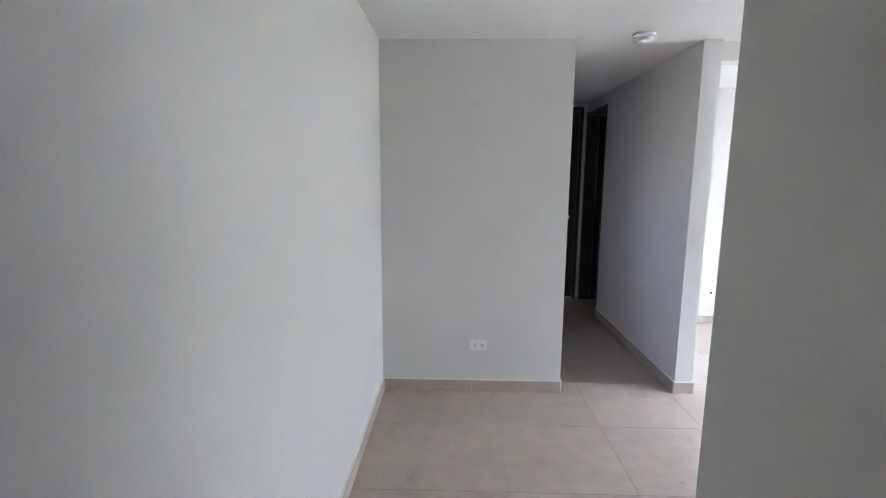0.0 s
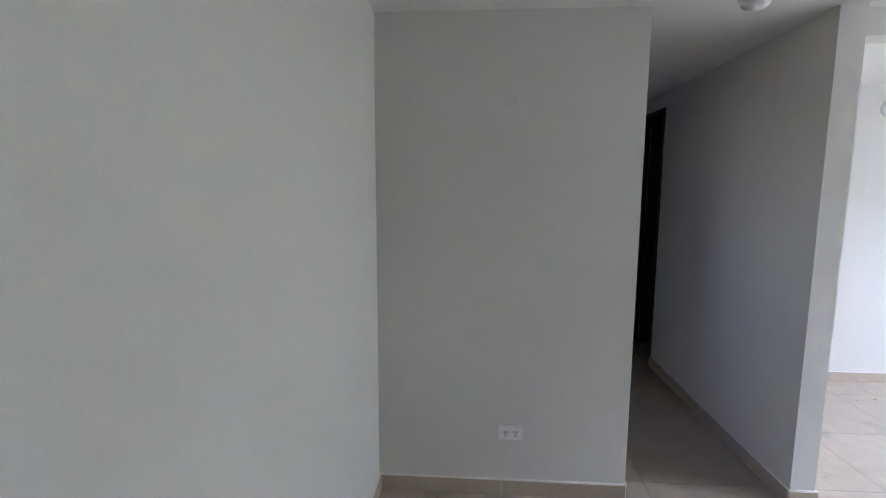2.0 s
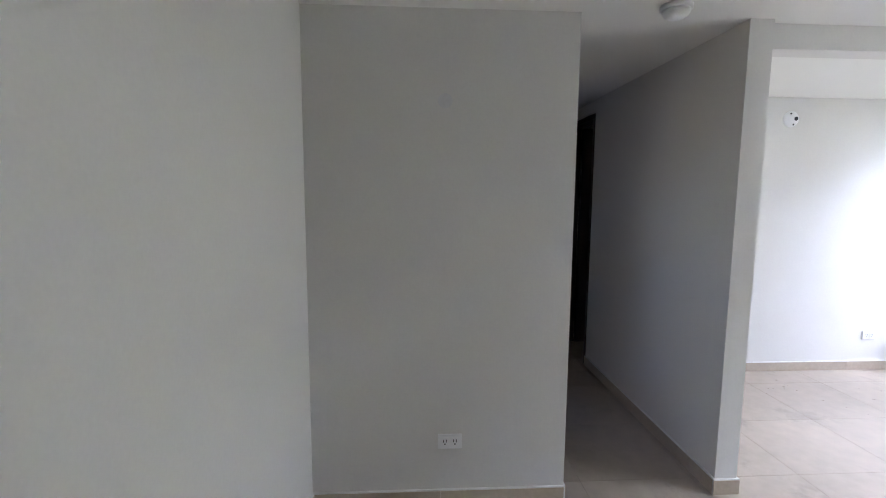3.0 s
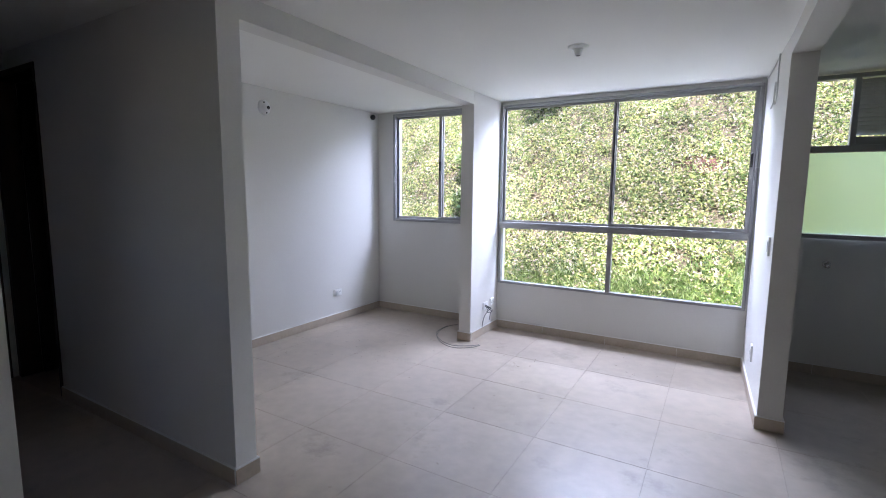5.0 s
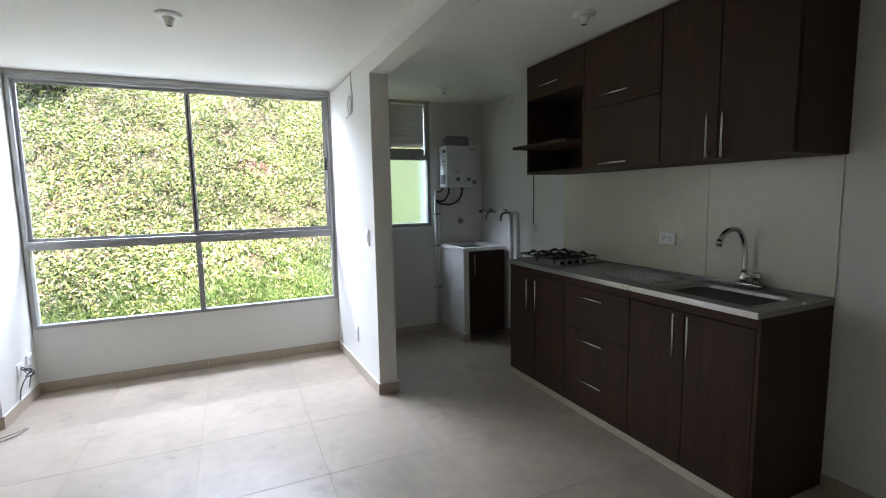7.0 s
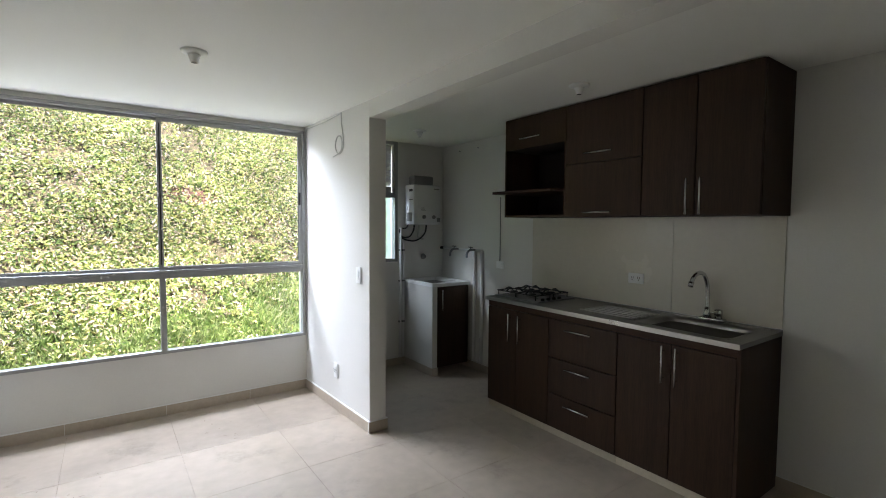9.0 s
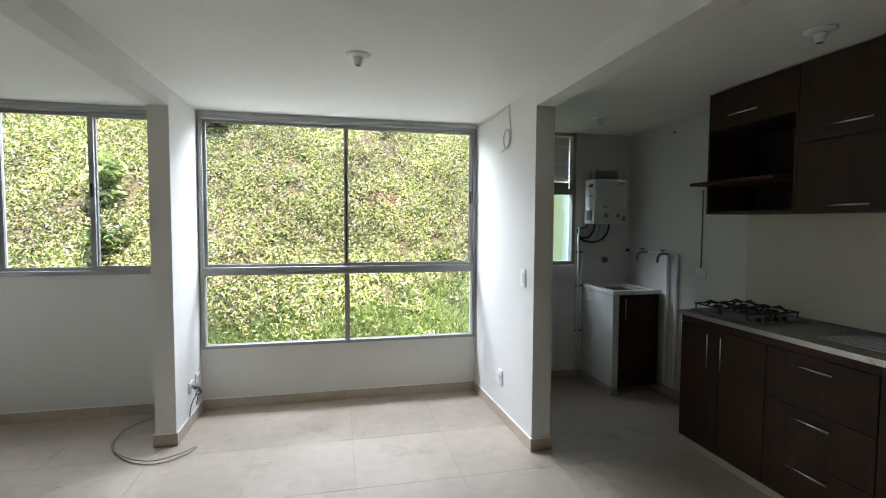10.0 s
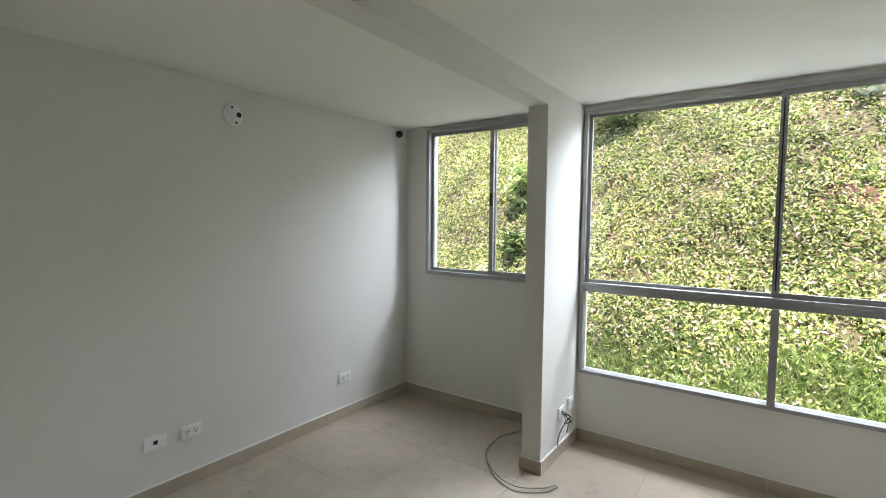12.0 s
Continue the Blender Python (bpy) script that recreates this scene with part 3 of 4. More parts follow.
ht = thing("water_heater", (2.375, 3.5, 1.473), "white wall-mounted gas water heater with flue", "water heater")
part("housing", B(2.205, 3.415, 1.475, 2.542, 3.592, 1.885, bevel=0.012), ENAMEL, ht)
fl = part("flue", B(2.245, 3.49, 1.886, 2.5, 3.59, 1.985, bevel=0.02), GREY, ht, "dark grey flue duct")
for xx in (2.328, 2.448):
    part("dial", lathe((xx, 3.415, 1.555), (0, -1, 0), [(0, 0.021), (0.012, 0.019), (0.016, 0.015), (0.0165, 0.001)], 18), GREY, ht, "grey round dial", True)
part("display", B(2.49, 3.411, 1.505, 2.528, 3.415, 1.548), GREY, ht, "small dark display")
part("brand_bar", B(2.452, 3.413, 1.84, 2.519, 3.415, 1.852), GREY, ht, "dark printed bar")
for k, z in enumerate((1.645, 1.633, 1.622)):
    part("print_line", B(2.295, 3.413, z, 2.332 + 0.008 * k, 3.415, z + 0.005), GREY, ht, "small grey print")
part("side_grille", B(2.201, 3.45, 1.51, 2.205, 3.55, 1.60), GREY, ht, "dark side grille")
part("side_badge", B(2.201, 3.44, 1.815, 2.205, 3.5, 1.84), BLACK, ht, "black badge")
part("side_badge", B(2.201, 3.44, 1.735, 2.205, 3.5, 1.728), BLACK, ht, "black badge")
part("hose", T(spline([(2.27, 3.51, 1.475), (2.27, 3.53, 1.41), (2.24, 3.56, 1.35), (2.17, 3.58, 1.345), (2.14, 3.585, 1.40), (2.145, 3.582, 1.43)], 6), 0.009, 8), HOSE, ht, "black rubber hose", True)
part("hose", T(spline([(2.42, 3.51, 1.475), (2.42, 3.53, 1.40), (2.39, 3.56, 1.34), (2.31, 3.57, 1.305), (2.21, 3.58, 1.315), (2.16, 3.585, 1.34)], 6), 0.009, 8), HOSE, ht, "black rubber hose", True)
part("hose", T(spline([(2.21, 3.53, 1.474), (2.2, 3.56, 1.44), (2.17, 3.585, 1.435)], 6), 0.008, 8), HOSE, ht, "black rubber hose", True)
part("gas_pipe", T(spline([(2.325, 3.51, 1.475), (2.325, 3.51, 1.43), (2.325, 3.53, 1.36), (2.37, 3.57, 1.33), (2.43, 3.585, 1.32)], 6), 0.008, 8), WHITE_CABLE, ht, "white flexible pipe", True)

wp = thing("water_pipe", (2.15, 3.585, 0.3), "white surface-mounted water pipes on the laundry wall", "pipe")
part("riser", T([(2.148, 3.583, 0.08), (2.148, 3.583, 1.44)], 0.012, 8), PLASTIC, wp, "", True)
part("riser", T([(2.185, 3.587, 0.08), (2.185, 3.587, 1.33)], 0.009, 8), PLASTIC, wp, "", True)
for z in (0.45, 0.88, 1.2):
    part("clip", B(2.128, 3.576, z, 2.2, 3.599, z + 0.018, bevel=0.003), GREY, wp)
lp = thing("tap_pipe", (2.685, 3.2, 0.2), "white pipes with two washing machine taps", "pipe")
part("header_pipe", T([(2.684, 3.595, 1.225), (2.684, 2.90, 1.222)], 0.011, 8), PLASTIC, lp, "", True)
for y in (3.02, 2.905):
    part("drop_pipe", T([(2.682, y, 1.222), (2.682, y, 0.09)], 0.017, 10), PLASTIC, lp, "", True)
for y in (3.285, 3.01):
    t_ = part("bib_tap", T(spline([(2.684, y, 1.222), (2.64, y, 1.225), (2.60, y, 1.22), (2.575, y, 1.19), (2.572, y, 1.15)], 5), 0.011, 10), GREY, lp, "dull metal bib tap", True)
    part("tap_handle", B(2.615, y - 0.03, 1.25, 2.63, y + 0.03, 1.258, bevel=0.003), BLACK, t_, "black tap handle")
    part("stem", T([(2.622, y, 1.22), (2.622, y, 1.252)], 0.006, 8), GREY, t_)
part("pipe_cap", lathe((2.684, 3.57, 1.225), (-1, 0, 0), [(0, 0.015), (0.03, 0.015), (0.031, 0.001)], 12), BLACK, lp, "black pipe cap")
ws = thing("wall_spout", (1.6, YK, 0.89), "short metal water spout under the laundry window", "spout")
part("spout_pipe", T([(1.6, YK - 0.001, 0.892), (1.6, YK - 0.07, 0.892), (1.6, YK - 0.085, 0.88)], 0.013, 10), CHROME, ws, "", True)
part("spout_collar", lathe((1.6, YK - 0.0005, 0.892), (0, -1, 0), [(0, 0.028), (0.006, 0.026), (0.007, 0.014)], 16), CHROME, ws, "", True)
sp = thing("wall_outlet_pipe", (2.44, YK, 1.133), "grey capped pipe stub on the laundry wall", "pipe stub")
part("stub", lathe((2.44, YK - 0.001, 1.133), (0, -1, 0), [(0, 0.032), (0.006, 0.03), (0.007, 0.02), (0.03, 0.02), (0.031, 0.001)], 16), GREY, sp, "", True)


# ---- fittings ----
def plate(at, out, label, category="socket", w=0.115, h=0.072, holes="duplex", group=""):
    """A wall plate with its holes; out is the wall's normal."""
    at, out = Vector(at), Vector(out)
    side = Vector((0, 0, 1)).cross(out)
    t = thing("wall_socket" if category == "socket" else "wall_switch", at, label, category, group)

    def slab(name, cu, cv, hu, hv, d0, d1, mat, parent, lab=""):
        c = [at + side * (cu + s * hu) + Vector((0, 0, cv + q * hv)) + out * d for s in (-1, 1) for q in (-1, 1) for d in (d0, d1)]
        lo = [min(p[i] for p in c) for i in range(3)]
        hi = [max(p[i] for p in c) for i in range(3)]
        return part(name, B(*lo, *hi, bevel=min(0.002, (d1 - d0) * 0.3)), mat, parent, lab)

    p = slab("plate", 0, 0, w / 2, h / 2, 0.0005, 0.011, PLASTIC, t)
    if holes == "duplex":
        for s in (-1, 1):
            f_ = slab("socket_face", s * w * 0.21, 0, w * 0.16, h * 0.3, 0.011, 0.0135, PLASTIC, p)
            for e in (-1, 1):
                slab("slot", s * w * 0.21 + e * 0.007, 0.005, 0.002, 0.0075, 0.0135, 0.0139, BLACK, f_)
            slab("slot", s * w * 0.21, -0.011, 0.0035, 0.0035, 0.0135, 0.0139, BLACK, f_)
    elif holes == "switch":
        slab("rocker", 0, 0, w * 0.22, h * 0.28, 0.011, 0.016, PLASTIC, p)
    elif holes == "cable":
        slab("cable_hole", 0, 0, 0.011, 0.011, 0.011, 0.0118, BLACK, p)
    elif holes == "tester":
        slab("socket_face", 0, 0, w * 0.38, h * 0.32, 0.011, 0.014, GREY, p)
        for s in (-1, 0, 1):
            slab("button", s * w * 0.2, 0, 0.006, 0.012, 0.014, 0.0158, PLASTIC, p)
    return t


plate((-1.06, -1.073, 0.331), (1, 0, 0), "white double socket low on the nook wall", group="sockets")
plate((XL, 2.735, 0.314), (1, 0, 0), "white double socket low on the living room wall", group="sockets")
plate((XL, 1.561, 0.315), (1, 0, 0), "white double socket low on the living room wall", group="sockets")
plate((XL, 1.371, 0.319), (1, 0, 0), "white blank plate with a black cable outlet", holes="cable", group="sockets")
plate((-1.125, 3.172, 0.285), (1, 0, 0), "white open socket plate with loose wires hanging out", w=0.1, holes="cable", group="sockets")
plate((-1.125, 3.331, 0.30), (1, 0, 0), "white socket low on the window pier", w=0.09, group="sockets")
plate((wall_end_x(2.447), 2.447, 1.111), (-1, 0, 0), "white rocker light switch on the wall end", "switch", w=0.075, h=0.115, holes="switch", group="switches")
plate((wall_end_x(2.836), 2.836, 0.315), (-1, 0, 0), "white socket low on the wall end", w=0.075, h=0.115, group="sockets")
plate((XR - 0.0065, 1.237, 1.11), (-1, 0, 0), "white double kitchen socket on the splashback", group="sockets")
plate((XR, 2.65, 1.10), (-1, 0, 0), "white switch plate on the kitchen wall", "switch", w=0.1, h=0.07, holes="switch", group="switches")


def lamp_holder(x, y, label):
    t = thing("lamp_holder", (x, y, H), label, "lamp holder", "bare ceiling lamp holders")
    part("rosette", lathe((x, y, H - 0.0005), (0, 0, -1), [(0, 0.062), (0.007, 0.061), (0.012, 0.05), (0.015, 0.03)]), PLASTIC, t, "", True)
    # Black plug: the shade inside the bulb opening, put into colour.
    part("opening_shade", lathe((x, y, H - 0.0555), (0, 0, -1), [(-0.014, 0.0125), (0, 0.0145), (0.0006, 0.0145), (0.0008, 0.001)], 16), BLACK, t, "black disc for the shade in the bulb opening")
    part("socket", lathe((x, y, H - 0.017), (0, 0, -1), [(0, 0.03), (0.008, 0.027), (0.024, 0.021), (0.038, 0.02), (0.039, 0.015), (0.024, 0.013), (0.023, 0.001)]), PLASTIC, t, "white porcelain bulb socket", True)


lamp_holder(0.03, 1.99, "white porcelain lamp holder without bulb on the ceiling")
lamp_holder(1.995, 1.214, "white porcelain lamp holder without bulb on the ceiling")
lamp_holder(1.985, 2.97, "white porcelain lamp holder without bulb on the ceiling")
t = thing("smoke_detector", (-0.96, -0.125, H), "white round smoke detector at the hall's mouth", "smoke detector")
part("base_ring", lathe((-0.96, -0.125, H - 0.0005), (0, 0, -1), [(0, 0.066), (0.016, 0.066), (0.019, 0.06)]), PLASTIC, t, "", True)
part("cover", lathe((-0.96, -0.125, H - 0.0195), (0, 0, -1), [(0, 0.057), (0.012, 0.055), (0.024, 0.049), (0.034, 0.032), (0.036, 0.001)]), PLASTIC, t, "", True)
t = thing("wall_lamp_holder", (XL, 1.847, 2.15), "white round wall lamp plate with dark wire holes", "lamp plate")
part("plate", lathe((XL + 0.0005, 1.847, 2.15), (1, 0, 0), [(0, 0.066), (0.008, 0.064), (0.016, 0.05), (0.018, 0.032), (0.03, 0.028), (0.031, 0.001)]), PLASTIC, t, "", True)
for dy, dz, r in ((0.02, -0.0, 0.016), (-0.012, 0.042, 0.007), (0.012, -0.045, 0.007)):
    part("hole", lathe((XL + 0.012, 1.847 + dy * 1.1, 2.15 + dz), (1, 0, 0), [(0, r), (0.0215 if r > 0.01 else 0.008, r), (0.0216 if r > 0.01 else 0.0081, 0.001)], 12), BLACK, t, "black hole")
t = thing("corner_cable_stub", (XL, 3.36, 2.27), "black cable stub at the ceiling corner", "cable stub")
part("stub", lathe((XL + 0.0005, 3.36, 2.27), (0.8, -0.5, -0.1), [(-0.01, 0.03), (0.03, 0.03), (0.05, 0.022), (0.055, 0.001)], 14), BLACK, t, "", True)

# loose cables
def cable(name, pts, r, mat, label, n=8):
    at = Vector(pts[0])
    b = T(spline(pts, n), r, 6)
    bmesh.ops.translate(b, verts=b.verts, vec=-at)
    ob = solid(name, b, mat, label, "cable", smooth=True)
    ob.location = at
    return ob


cable("floor_cable", [(-1.250, 3.40, 0.006), (-1.430, 3.36, 0.006), (-1.550, 3.15, 0.006), (-1.505, 2.88, 0.006), (-1.350, 2.68, 0.006), (-1.170, 2.60, 0.006), (-1.030, 2.68, 0.006), (-0.980, 2.78, 0.008)], 0.0033, CABLE, "grey cable curled on the floor round the pier")
cable("floor_cable", [(-1.550, 3.16, 0.014), (-1.525, 2.90, 0.014), (-1.370, 2.71, 0.014), (-1.190, 2.63, 0.014), (-1.050, 2.70, 0.014), (-0.995, 2.79, 0.008)], 0.0033, CABLE, "grey cable curled on the floor round the pier")
cable("socket_wire", [(-1.116, 3.16, 0.29), (-1.07, 3.13, 0.25), (-1.085, 3.10, 0.21), (-1.105, 3.10, 0.15), (-1.11, 3.09, 0.09)], 0.004, CABLE, "loose grey wire hanging from the open socket")
cable("socket_wire", [(-1.116, 3.18, 0.29), (-1.06, 3.21, 0.245), (-1.09, 3.24, 0.20), (-1.11, 3.255, 0.12)], 0.004, CABLE, "loose grey wire hanging from the open socket")
cable("socket_wire", [(-1.116, 3.175, 0.28), (-1.05, 3.14, 0.26), (-1.06, 3.20, 0.225), (-1.08, 3.13, 0.235), (-1.06, 3.17, 0.27), (-1.116, 3.17, 0.275)], 0.0045, IRON, "tangled dark wire at the open socket")
loop = [(1.116, 2.712, 2.315), (1.114, 2.70, 2.22), (1.114, 2.672, 2.12)]
for k in range(11):
    a = radians(-20 - k * 40)
    loop.append((1.115 - 0.0012 * k, 2.742 + 0.068 * -math.cos(a), 2.078 + 0.068 * math.sin(a)))
loop.append((1.099, 2.83, 1.995))
cable("coiled_cable", loop, 0.0045, WHITE_CABLE, "white cable coiled in a loop on the wall end", 5)
cable("ceiling_cable", [(1.120, 2.72, 2.312), (1.111, 3.0, 2.298), (1.101, 3.30, 2.296), (1.097, 3.42, 2.285), (1.097, 3.425, 2.1), (1.098, 3.43, 1.2), (1.098, 3.425, 0.35)], 0.004, WHITE_CABLE, "white cable run along ceiling and window edge", 6)
cable("switch_cable", [(XR - 0.005, 2.657, 1.135), (XR - 0.005, 2.656, 1.4), (XR - 0.005, 2.658, 1.74)], 0.0045, GREY, "dark cable running up from the kitchen switch")
for y in (3.29, 2.99):
    cable("wall_hook", [(XR + 0.005, y, 2.243), (XR - 0.02, y, 2.243), (XR - 0.025, y - 0.02, 2.247)], 0.004, GREY, "small dark hook screwed into the laundry wall", 3)
b = lathe((-1.0605, -1.106, 1.932), (1, 0, 0), [(0, 0.036), (0.001, 0.03), (0.0012, 0.001)], 18)
bmesh.ops.translate(b, verts=b.verts, vec=(1.0605, 1.106, -1.932))
ob = solid("patch", b, STAIN, "faint grey filled patch on the nook wall", "patch")
ob.location = (-1.0605, -1.106, 1.932)


# ---- baseboards: beige tile strips with a pale bead on top ----
def baseboard(name, p0, p1, out, start=0.3):
    """A run along a wall from p0 to p1; out is the wall's normal."""
    p0, p1, out = Vector((*p0, 0)), Vector((*p1, 0)), Vector((*out, 0))
    d = (p1 - p0).normalized()
    length = (p1 - p0).length

    def strip(a, b_, d0, d1, z0, z1, bevel=0.0):
        c = [p0 + d * s + out * q for s in (a, b_) for q in (d0, d1)]
        return B(min(c_.x for c_ in c), min(c_.y for c_ in c), z0, max(c_.x for c_ in c), max(c_.y for c_ in c), z1, bevel=bevel)

    base = solid(name, strip(0, length, 0.0, 0.0095, -0.003, 0.0825), CAULK, "beige tile baseboard with a white bead", "baseboard", kind="structure")
    cuts = [0.0]
    s = start
    while s < length - 0.02:
        cuts.append(s)
        s += 0.612
    cuts.append(length)
    for a, b_ in zip(cuts, cuts[1:]):
        part("baseboard_tile", strip(a + 0.001, b_ - 0.001, 0.0097, 0.0125, 0.0005, 0.0765), BASE, base)
    return base


baseboard("baseboard_nook", (-1.06, YE), (-1.06, -0.503), (1, 0), 0.62)
baseboard("baseboard_entry", (-1.048, YE), (3.6, YE), (0, 1))
baseboard("baseboard_hall_left", (-2.2, -0.503), (-1.06, -0.503), (0, 1))
baseboard("baseboard_hall_right", (-2.921, 0.289), (XP, 0.289), (0, -1))
baseboard("baseboard_partition_end", (XP, 0.278), (XP, 0.416), (1, 0))
baseboard("baseboard_partition", (XL + 0.012, 0.405), (XP, 0.405), (0, 1))
baseboard("baseboard_west", (XL, 0.418), (XL, YF), (1, 0))
baseboard("baseboard_alcove", (XL + 0.012, YF), (-1.262, YF), (0, -1))
baseboard("baseboard_pier_left", (-1.25, 2.86), (-1.25, YF - 0.012), (-1, 0))
baseboard("baseboard_pier_end", (-1.262, 2.86), (-1.113, 2.86), (0, -1))
baseboard("baseboard_pier_right", (-1.125, 2.862), (-1.125, YF), (1, 0))
baseboard("baseboard_window", (-1.113, YF), (1.088, YF), (0, -1), 0.5)
turned = baseboard("baseboard_wall_end_left", (1.14, 2.297), (1.14, YF), (-1, 0), 0.55)
turned.matrix_world = Matrix.Translation((1.14, 2.297, 0)) @ Matrix.Rotation(math.atan(SKEW), 4, "Z") @ Matrix.Translation((-1.14, -2.297, 0))
baseboard("baseboard_wall_end", (1.128, 2.297), (1.28, 2.297), (0, -1))
baseboard("baseboard_wall_end_right", (1.268, 2.299), (1.268, YK), (1, 0))
baseboard("baseboard_laundry", (1.28, YK), (2.19, YK), (0, -1))
baseboard("baseboard_kitchen", (XR, -0.54), (XR, 0.355), (-1, 0))
baseboard("baseboard_laundry_side", (XR, 2.25), (XR, 3.59), (-1, 0))
baseboard("baseboard_entry_corner", (1.14, -0.736), (3.6, -0.736), (0, -1))
baseboard("baseboard_corner_end", (1.14, -0.747), (1.14, -0.545), (-1, 0))


# ---- outside: ground rising to a green bank ----
def bank(x, y):
    """Height of the ground."""
    s = max(0.0, min(y - 4.35, 11.0))
    z = -0.12 + 0.92 * s - 0.12 * min(s, 0.6)
    if y > 4.2:
        z += 0.10 * noise.noise(Vector((x * 0.6, y * 0.6, 3.1))) + 0.05 * noise.noise(Vector((x * 2.1, y * 2.1, 7.7)))
    return z


xs = [-600, -200, -60, -25] + [-14 + 0.4 * i for i in range(71)] + [25, 60, 200, 600]
ys = [-600, -200, -60, -20, 3.0] + [3.6 + 0.3 * i for i in range(45)] + [20, 40, 120, 600]
g = bmesh.new()
grid = [[g.verts.new((x, y, bank(x, y) if y > 3.4 else -0.32)) for x in xs] for y in ys]
for j in range(len(ys) - 1):
    for i in range(len(xs) - 1):
        g.faces.new((grid[j][i], grid[j][i + 1], grid[j + 1][i + 1], grid[j + 1][i]))
solid("ground", g, SOIL, "brown soil rising in a steep bank outside", "ground", kind="structure", smooth=True)


def scatter(name, count, area, size, mat, label, category, lean, shape, keep=None, seed=1, lift=0.03):
    """Many small leaves or blades in one mesh. shape: (along, across, rise) of the outline's points."""
    rng = random.Random(seed)
    verts, faces = [], []
    x0, x1, y0, y1 = area
    k = len(shape)
    made = 0
    while made < count:
        x, y = rng.uniform(x0, x1), rng.uniform(y0, y1)
        if keep and rng.random() > keep(x, y):
            continue
        made += 1
        z = bank(x, y)
        slope = Vector((0, -0.62, 0.78)) if y > 4.4 else Vector((0, 0, 1))
        up = (slope + Vector((rng.gauss(0, lean), rng.gauss(0, lean), rng.gauss(0, lean)))).normalized()
        along = up.orthogonal().normalized()
        along = Matrix.Rotation(rng.uniform(0, 6.283), 3, up) @ along
        across = up.cross(along)
        s = rng.uniform(*size)
        c = Vector((x, y, z)) + slope * rng.uniform(0, lift)
        i = len(verts)
        for a, b_, r in shape:
            verts.append(tuple(c + along * a * s + across * b_ * s + up * r * s))
        faces.append(tuple(range(i, i + k // 2 + 1)))
        faces.append((i, *range(i + k // 2, i + k)))
    me = bpy.data.meshes.new(name)
    me.from_pydata(verts, [], faces)
    me.materials.append(mat)
    return tagged(new(name, me), label, category, kind="stuff")


OVAL = [(-0.5, 0, 0), (-0.15, 0.21, 0.12), (0.22, 0.17, 0.12), (0.62, 0, -0.10), (0.22, -0.17, 0.12), (-0.15, -0.21, 0.12)]
patch_at = Vector((0.63, 6.56))


def lawn(x, y):
    edge = 5.12 + 0.35 * noise.noise(Vector((x * 0.9, 1.0, 2.0))) + max(-0.1, min(0.25, 0.2 * x))
    return max(0.02, min(1.0, (edge + 0.1 - y) / 0.35)) * (0.6 + 0.8 * noise.noise(Vector((x * 3, y * 3, 9.0))) + 0.2)


def cover(x, y):
    bare = math.hypot((x - patch_at.x) / 0.30, (y - patch_at.y + 0.02) / 0.12)
    if bare < 1:
        return 0.3
    d = 0.6 + 0.7 * noise.noise(Vector((x * 1.2, y * 1.2, 0.5))) + 0.7 * noise.noise(Vector((x * 4.5, y * 4.5, 0.5)))
    d = max(0.1, d) * (1 - 0.75 * min(1.0, lawn(x, y)))
    return d


scatter("ground_cover", 240000, (-6.2, 4.8, 4.45, 9.0), (0.02, 0.062), LEAF, "dense yellow-green leafy ground cover on the bank", "ground cover", 0.62, OVAL, cover, 3, 0.11)
scatter("upper_ground_cover", 26000, (-13.0, 13.0, 9.0, 14.5), (0.09, 0.2), LEAF, "leafy ground cover higher up the bank", "ground cover", 0.5, OVAL, None, 4, 0.07)
BLADE = [(0, 0.024, 0), (0.06, 0.018, 0.5), (0.34, 0.0, 1.0), (0.08, -0.018, 0.5)]


scatter("grass", 110000, (-5.0, 4.6, 3.75, 5.9), (0.05, 0.18), GRASS, "long bright green grass at the bank's foot", "grass", 0.55, BLADE, lawn, 5, 0.0)


def soil_patch():
    b = bmesh.new()
    n_ = 26
    c = b.verts.new((0.63, 6.56, bank(0.63, 6.56) + 0.075))
    rim = []
    for k in range(n_):
        a = 2 * math.pi * k / n_
        r = 1 + 0.35 * noise.noise(Vector((math.cos(a) * 2, math.sin(a) * 2, 4)))
        x, y = 0.63 + 0.34 * r * math.cos(a), 6.56 + 0.15 * r * math.sin(a)
        rim.append(b.verts.new((x, y, bank(x, y) + 0.03)))
    for k in range(n_):
        b.faces.new((c, rim[k], rim[(k + 1) % n_]))
    solid("bare_soil", b, RED_SOIL, "patch of bare red soil on the bank", "soil", kind="structure", smooth=True)


soil_patch()


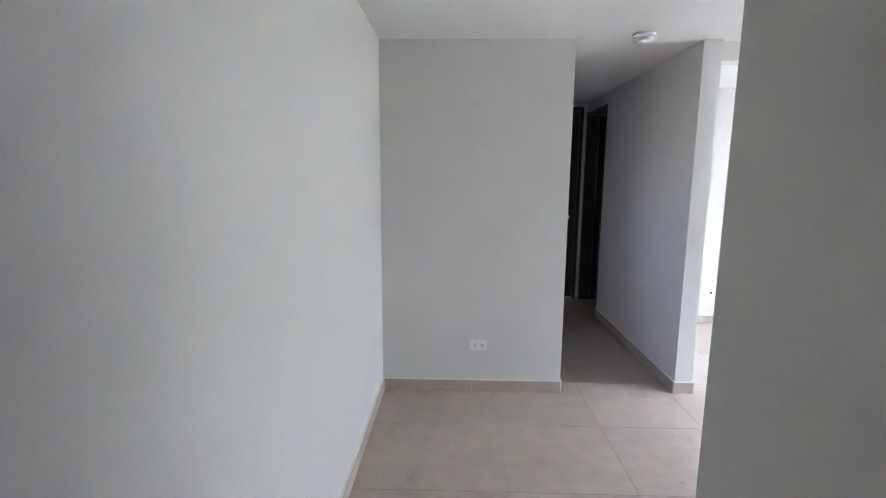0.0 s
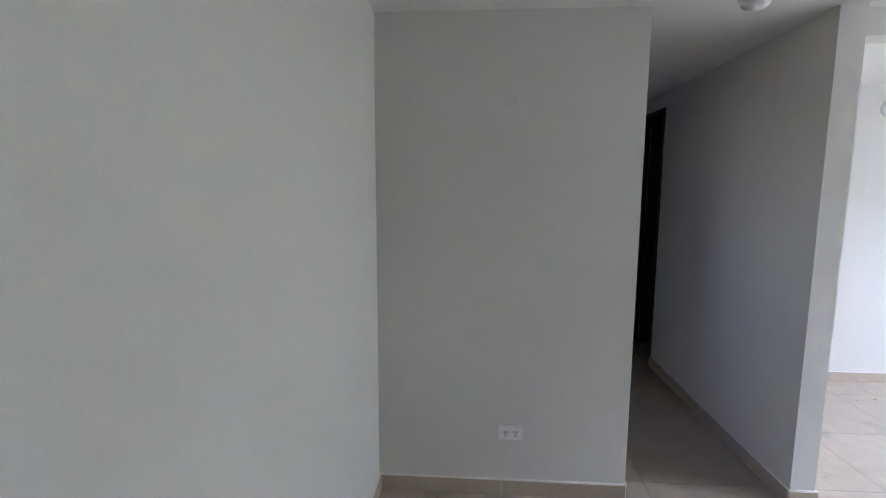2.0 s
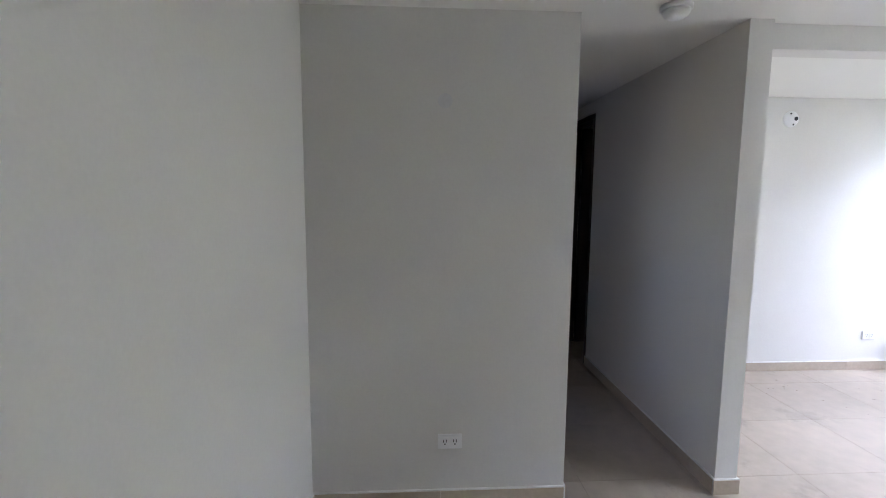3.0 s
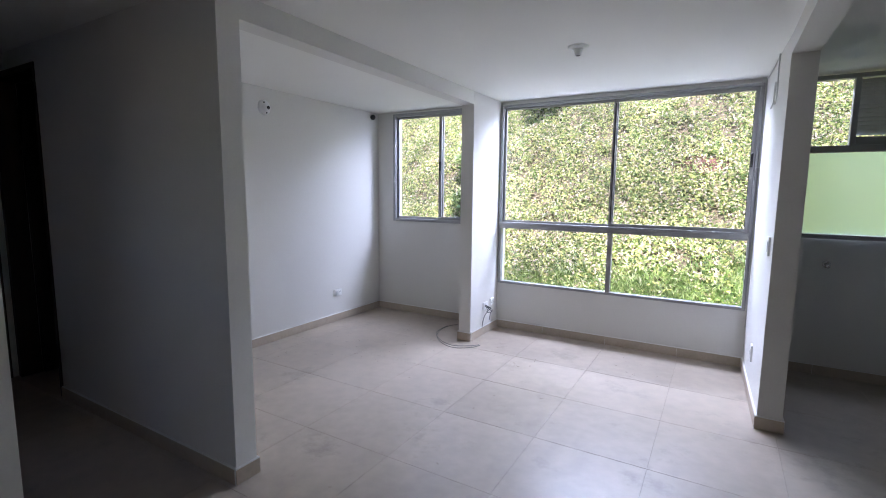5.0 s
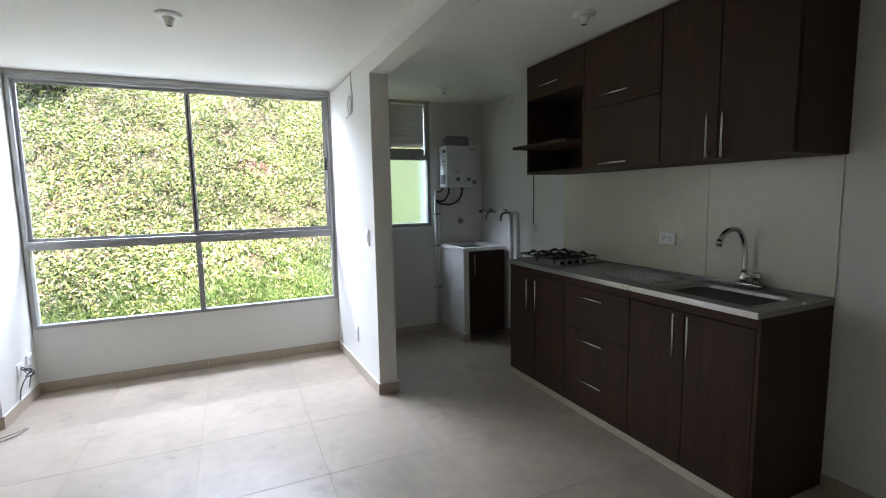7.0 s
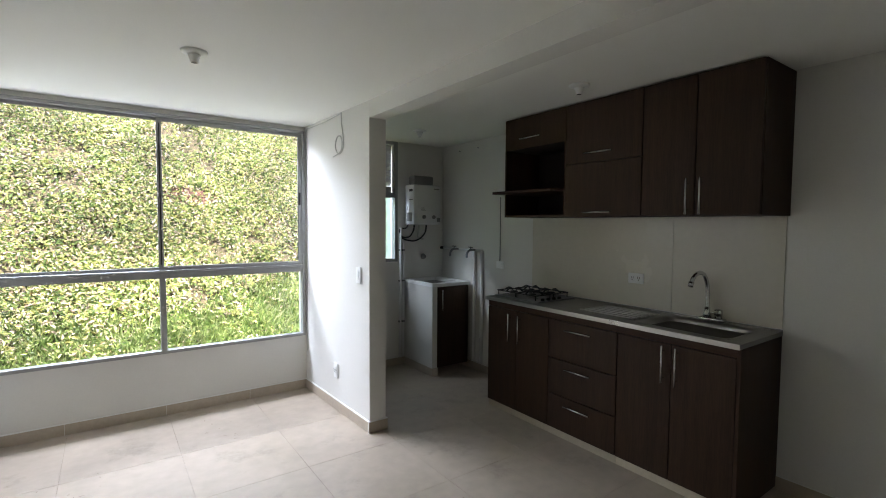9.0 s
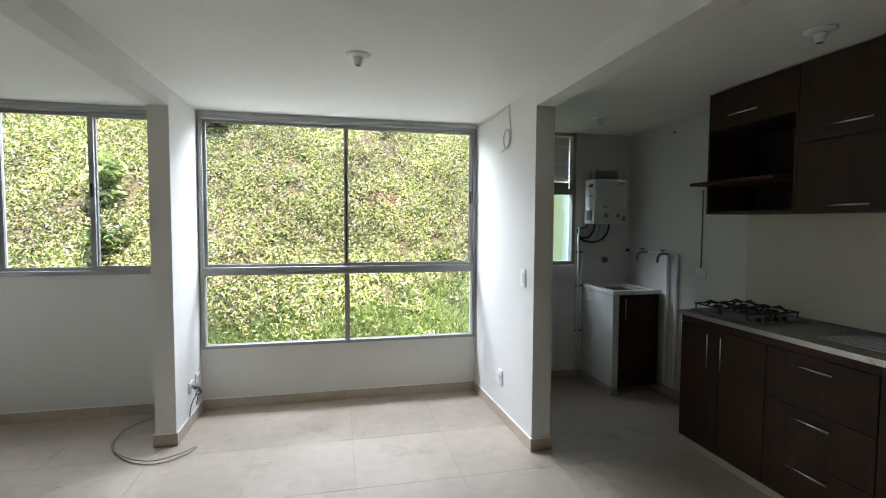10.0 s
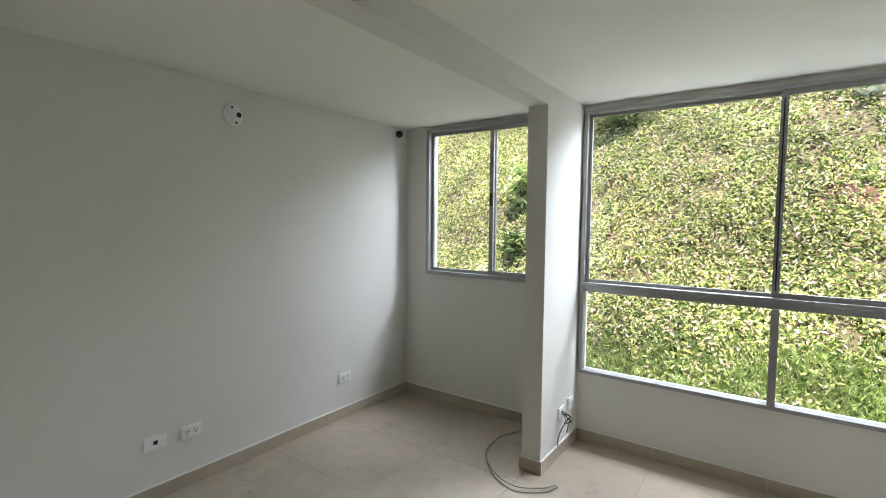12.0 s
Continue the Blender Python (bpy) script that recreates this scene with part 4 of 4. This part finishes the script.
def shrub(x, y, radius, height, count, size, label, seed, mat=SHRUB, broad=0.24):
    """Stems from one root, with leaves round their upper halves."""
    rng = random.Random(seed)
    z = bank(x, y) - 0.03
    t = thing("shrub", (x, y, z), label, "shrub", "shrubs on the bank")
    tips = []
    for k in range(7):
        a = rng.uniform(0, 6.283)
        r = radius * rng.uniform(0.3, 0.9)
        tip = Vector((x + r * math.cos(a), y + r * math.sin(a) - 0.1, z + height * rng.uniform(0.6, 1.0)))
        mid = Vector((x, y, z)).lerp(tip, 0.5) + Vector((0, 0, 0.15 * height))
        pts = spline([(x, y, z), mid, tip], 4)
        part("stem", T(pts, [0.012 * (1 - 0.8 * i / (len(pts) - 1)) for i in range(len(pts))], 5), SOIL, t)
        tips += pts[2:]
    b = bmesh.new()
    for k in range(count):
        c = rng.choice(tips) + Vector((rng.gauss(0, 0.3), rng.gauss(0, 0.3), rng.gauss(0, 0.22))) * radius * 0.7
        up = Vector((rng.gauss(0, 0.5), rng.gauss(-0.3, 0.5), 1)).normalized()
        al = Matrix.Rotation(rng.uniform(0, 6.283), 3, up) @ up.orthogonal().normalized()
        ac = up.cross(al)
        s = rng.uniform(*size)
        vs = [b.verts.new(c + al * p * s + ac * q * (broad / 0.25) * s + up * r_ * s) for p, q, r_ in OVAL]
        b.faces.new(vs[:4])
        b.faces.new((vs[0], vs[3], vs[4], vs[5]))
    part("foliage", b, mat, t)


shrub(-2.0, 7.7, 0.55, 0.55, 420, (0.07, 0.15), "dark green bushy shrub high on the bank", 11)
shrub(-1.2, 8.3, 0.45, 0.5, 260, (0.08, 0.16), "dark green bushy shrub high on the bank", 12)
shrub(-3.0, 6.35, 0.3, 0.7, 150, (0.12, 0.24), "bright green broad-leaved plant low on the bank", 13, GRASS, 0.2)
shrub(-2.72, 5.75, 0.3, 0.34, 190, (0.06, 0.14), "dark green shrub at the bank's foot", 14)


def agave(x, y, reach, label):
    """A rosette of stiff, folded, pointed leaves."""
    rng = random.Random(17)
    z = bank(x, y)
    t = thing("agave", (x, y, z), label, "plant")
    for k in range(13):
        a = 2.4 * k
        d = Vector((math.cos(a), math.sin(a), 0))
        side = Vector((-d.y, d.x, 0))
        lift = rng.uniform(0.5, 1.3)
        b = bmesh.new()
        rows = []
        for u, width in ((0, 0.022), (0.35, 0.034), (0.7, 0.022), (1.0, 0.002)):
            c = Vector((x, y, z)) + d * reach * u + Vector((0, 0, reach * (lift * u - 0.35 * u * u)))
            rows.append([b.verts.new(c + side * width), b.verts.new(c - Vector((0, 0, width * 0.5))), b.verts.new(c - side * width), b.verts.new(c - Vector((0, 0, width * 0.9)))])
        for p, q in zip(rows, rows[1:]):
            for m in range(4):
                b.faces.new((p[m], p[(m + 1) % 4], q[(m + 1) % 4], q[m]))
        part("leaf", b, AGAVE, t)


agave(0.82, 7.85, 0.3, "pale grey-green agave with stiff pointed leaves")


# a few dead stones and pale litter on the bank
rng = random.Random(21)
for k in range(12):
    x, y = rng.uniform(-4.5, 4), rng.uniform(5.0, 9.5)
    s = rng.uniform(0.02, 0.045)
    b = bmesh.new()
    bmesh.ops.create_icosphere(b, subdivisions=1, radius=s)
    for v in b.verts:
        v.co = Vector((v.co.x * rng.uniform(0.8, 1.4), v.co.y, v.co.z * 0.6)) * rng.uniform(0.85, 1.15)
    ob = solid("stone", b, CONCRETE, "pale grey stone lying among the leaves", "stone", "stones on the bank")
    ob.location = (x, y, bank(x, y) + 0.03)

# floor crumbs and dirt
rng = random.Random(8)
dirt = bmesh.new()
spots = [(rng.uniform(-2.5, 1.6), rng.uniform(-1.5, 3.3)) for k in range(45)]
for cx, cy in ((-2.1, 2.3), (-1.75, 2.0), (-2.3, 1.7), (-1.6, 2.55), (-1.9, 2.9), (-0.6, 2.6), (0.3, 2.9)):
    spots += [(cx + rng.gauss(0, 0.13), cy + rng.gauss(0, 0.09)) for k in range(9)]
for x, y in spots:
    if -2.7 < x < -1.06 and y < 0.43 or y > 3.4:
        continue
    a, s, l = rng.uniform(0, 6.28), rng.uniform(0.001, 0.0025), rng.uniform(0.004, 0.022)
    u_, v_ = Vector((math.cos(a), math.sin(a), 0)) * l, Vector((-math.sin(a), math.cos(a), 0)) * s
    c = Vector((x, y, 0.0006))
    q = [c - u_, c + v_ * 0.8, c + u_ * 0.8, c - v_]
    lo = [dirt.verts.new(p) for p in q]
    top = dirt.verts.new(c + Vector((0, 0, 0.0015)))
    for i in range(4):
        dirt.faces.new((lo[i], lo[(i + 1) % 4], top))
tagged(solid("floor_debris", dirt, DIRT, "small dark crumbs of building dirt on the floor", "debris"), kind="stuff")

# ---- floor: grout bed and its tiles ----
fl = solid("floor", B(-3.8, -1.84, -0.3, 3.75, YO - 0.01, -0.0025), GROUT, "large beige floor tiles with thin dark joints", "floor", kind="structure")
P = 0.612
tile = mesh("tile", B(-P / 2 + 0.0008, -P / 2 + 0.0008, -0.012, P / 2 - 0.0008, P / 2 - 0.0008, 0.0, bevel=0.0009), TILE)
for i in range(-6, 6):
    for j in range(-6, 4):
        x, y = 0.012 + P * (i + 0.5), 1.475 + P * (j + 0.5)
        if not (-3.75 < x < 3.7 and -2.0 < y < 3.7):
            continue
        if (x < -2.85 and y > 1.3) or (x > 2.9 and y > -0.6) or (x < -1.3 and y < -0.75):
            continue
        ob = new("tile", tile)
        ob.location = (x, y, rng.uniform(-0.0004, 0.0))
        ob.parent = fl
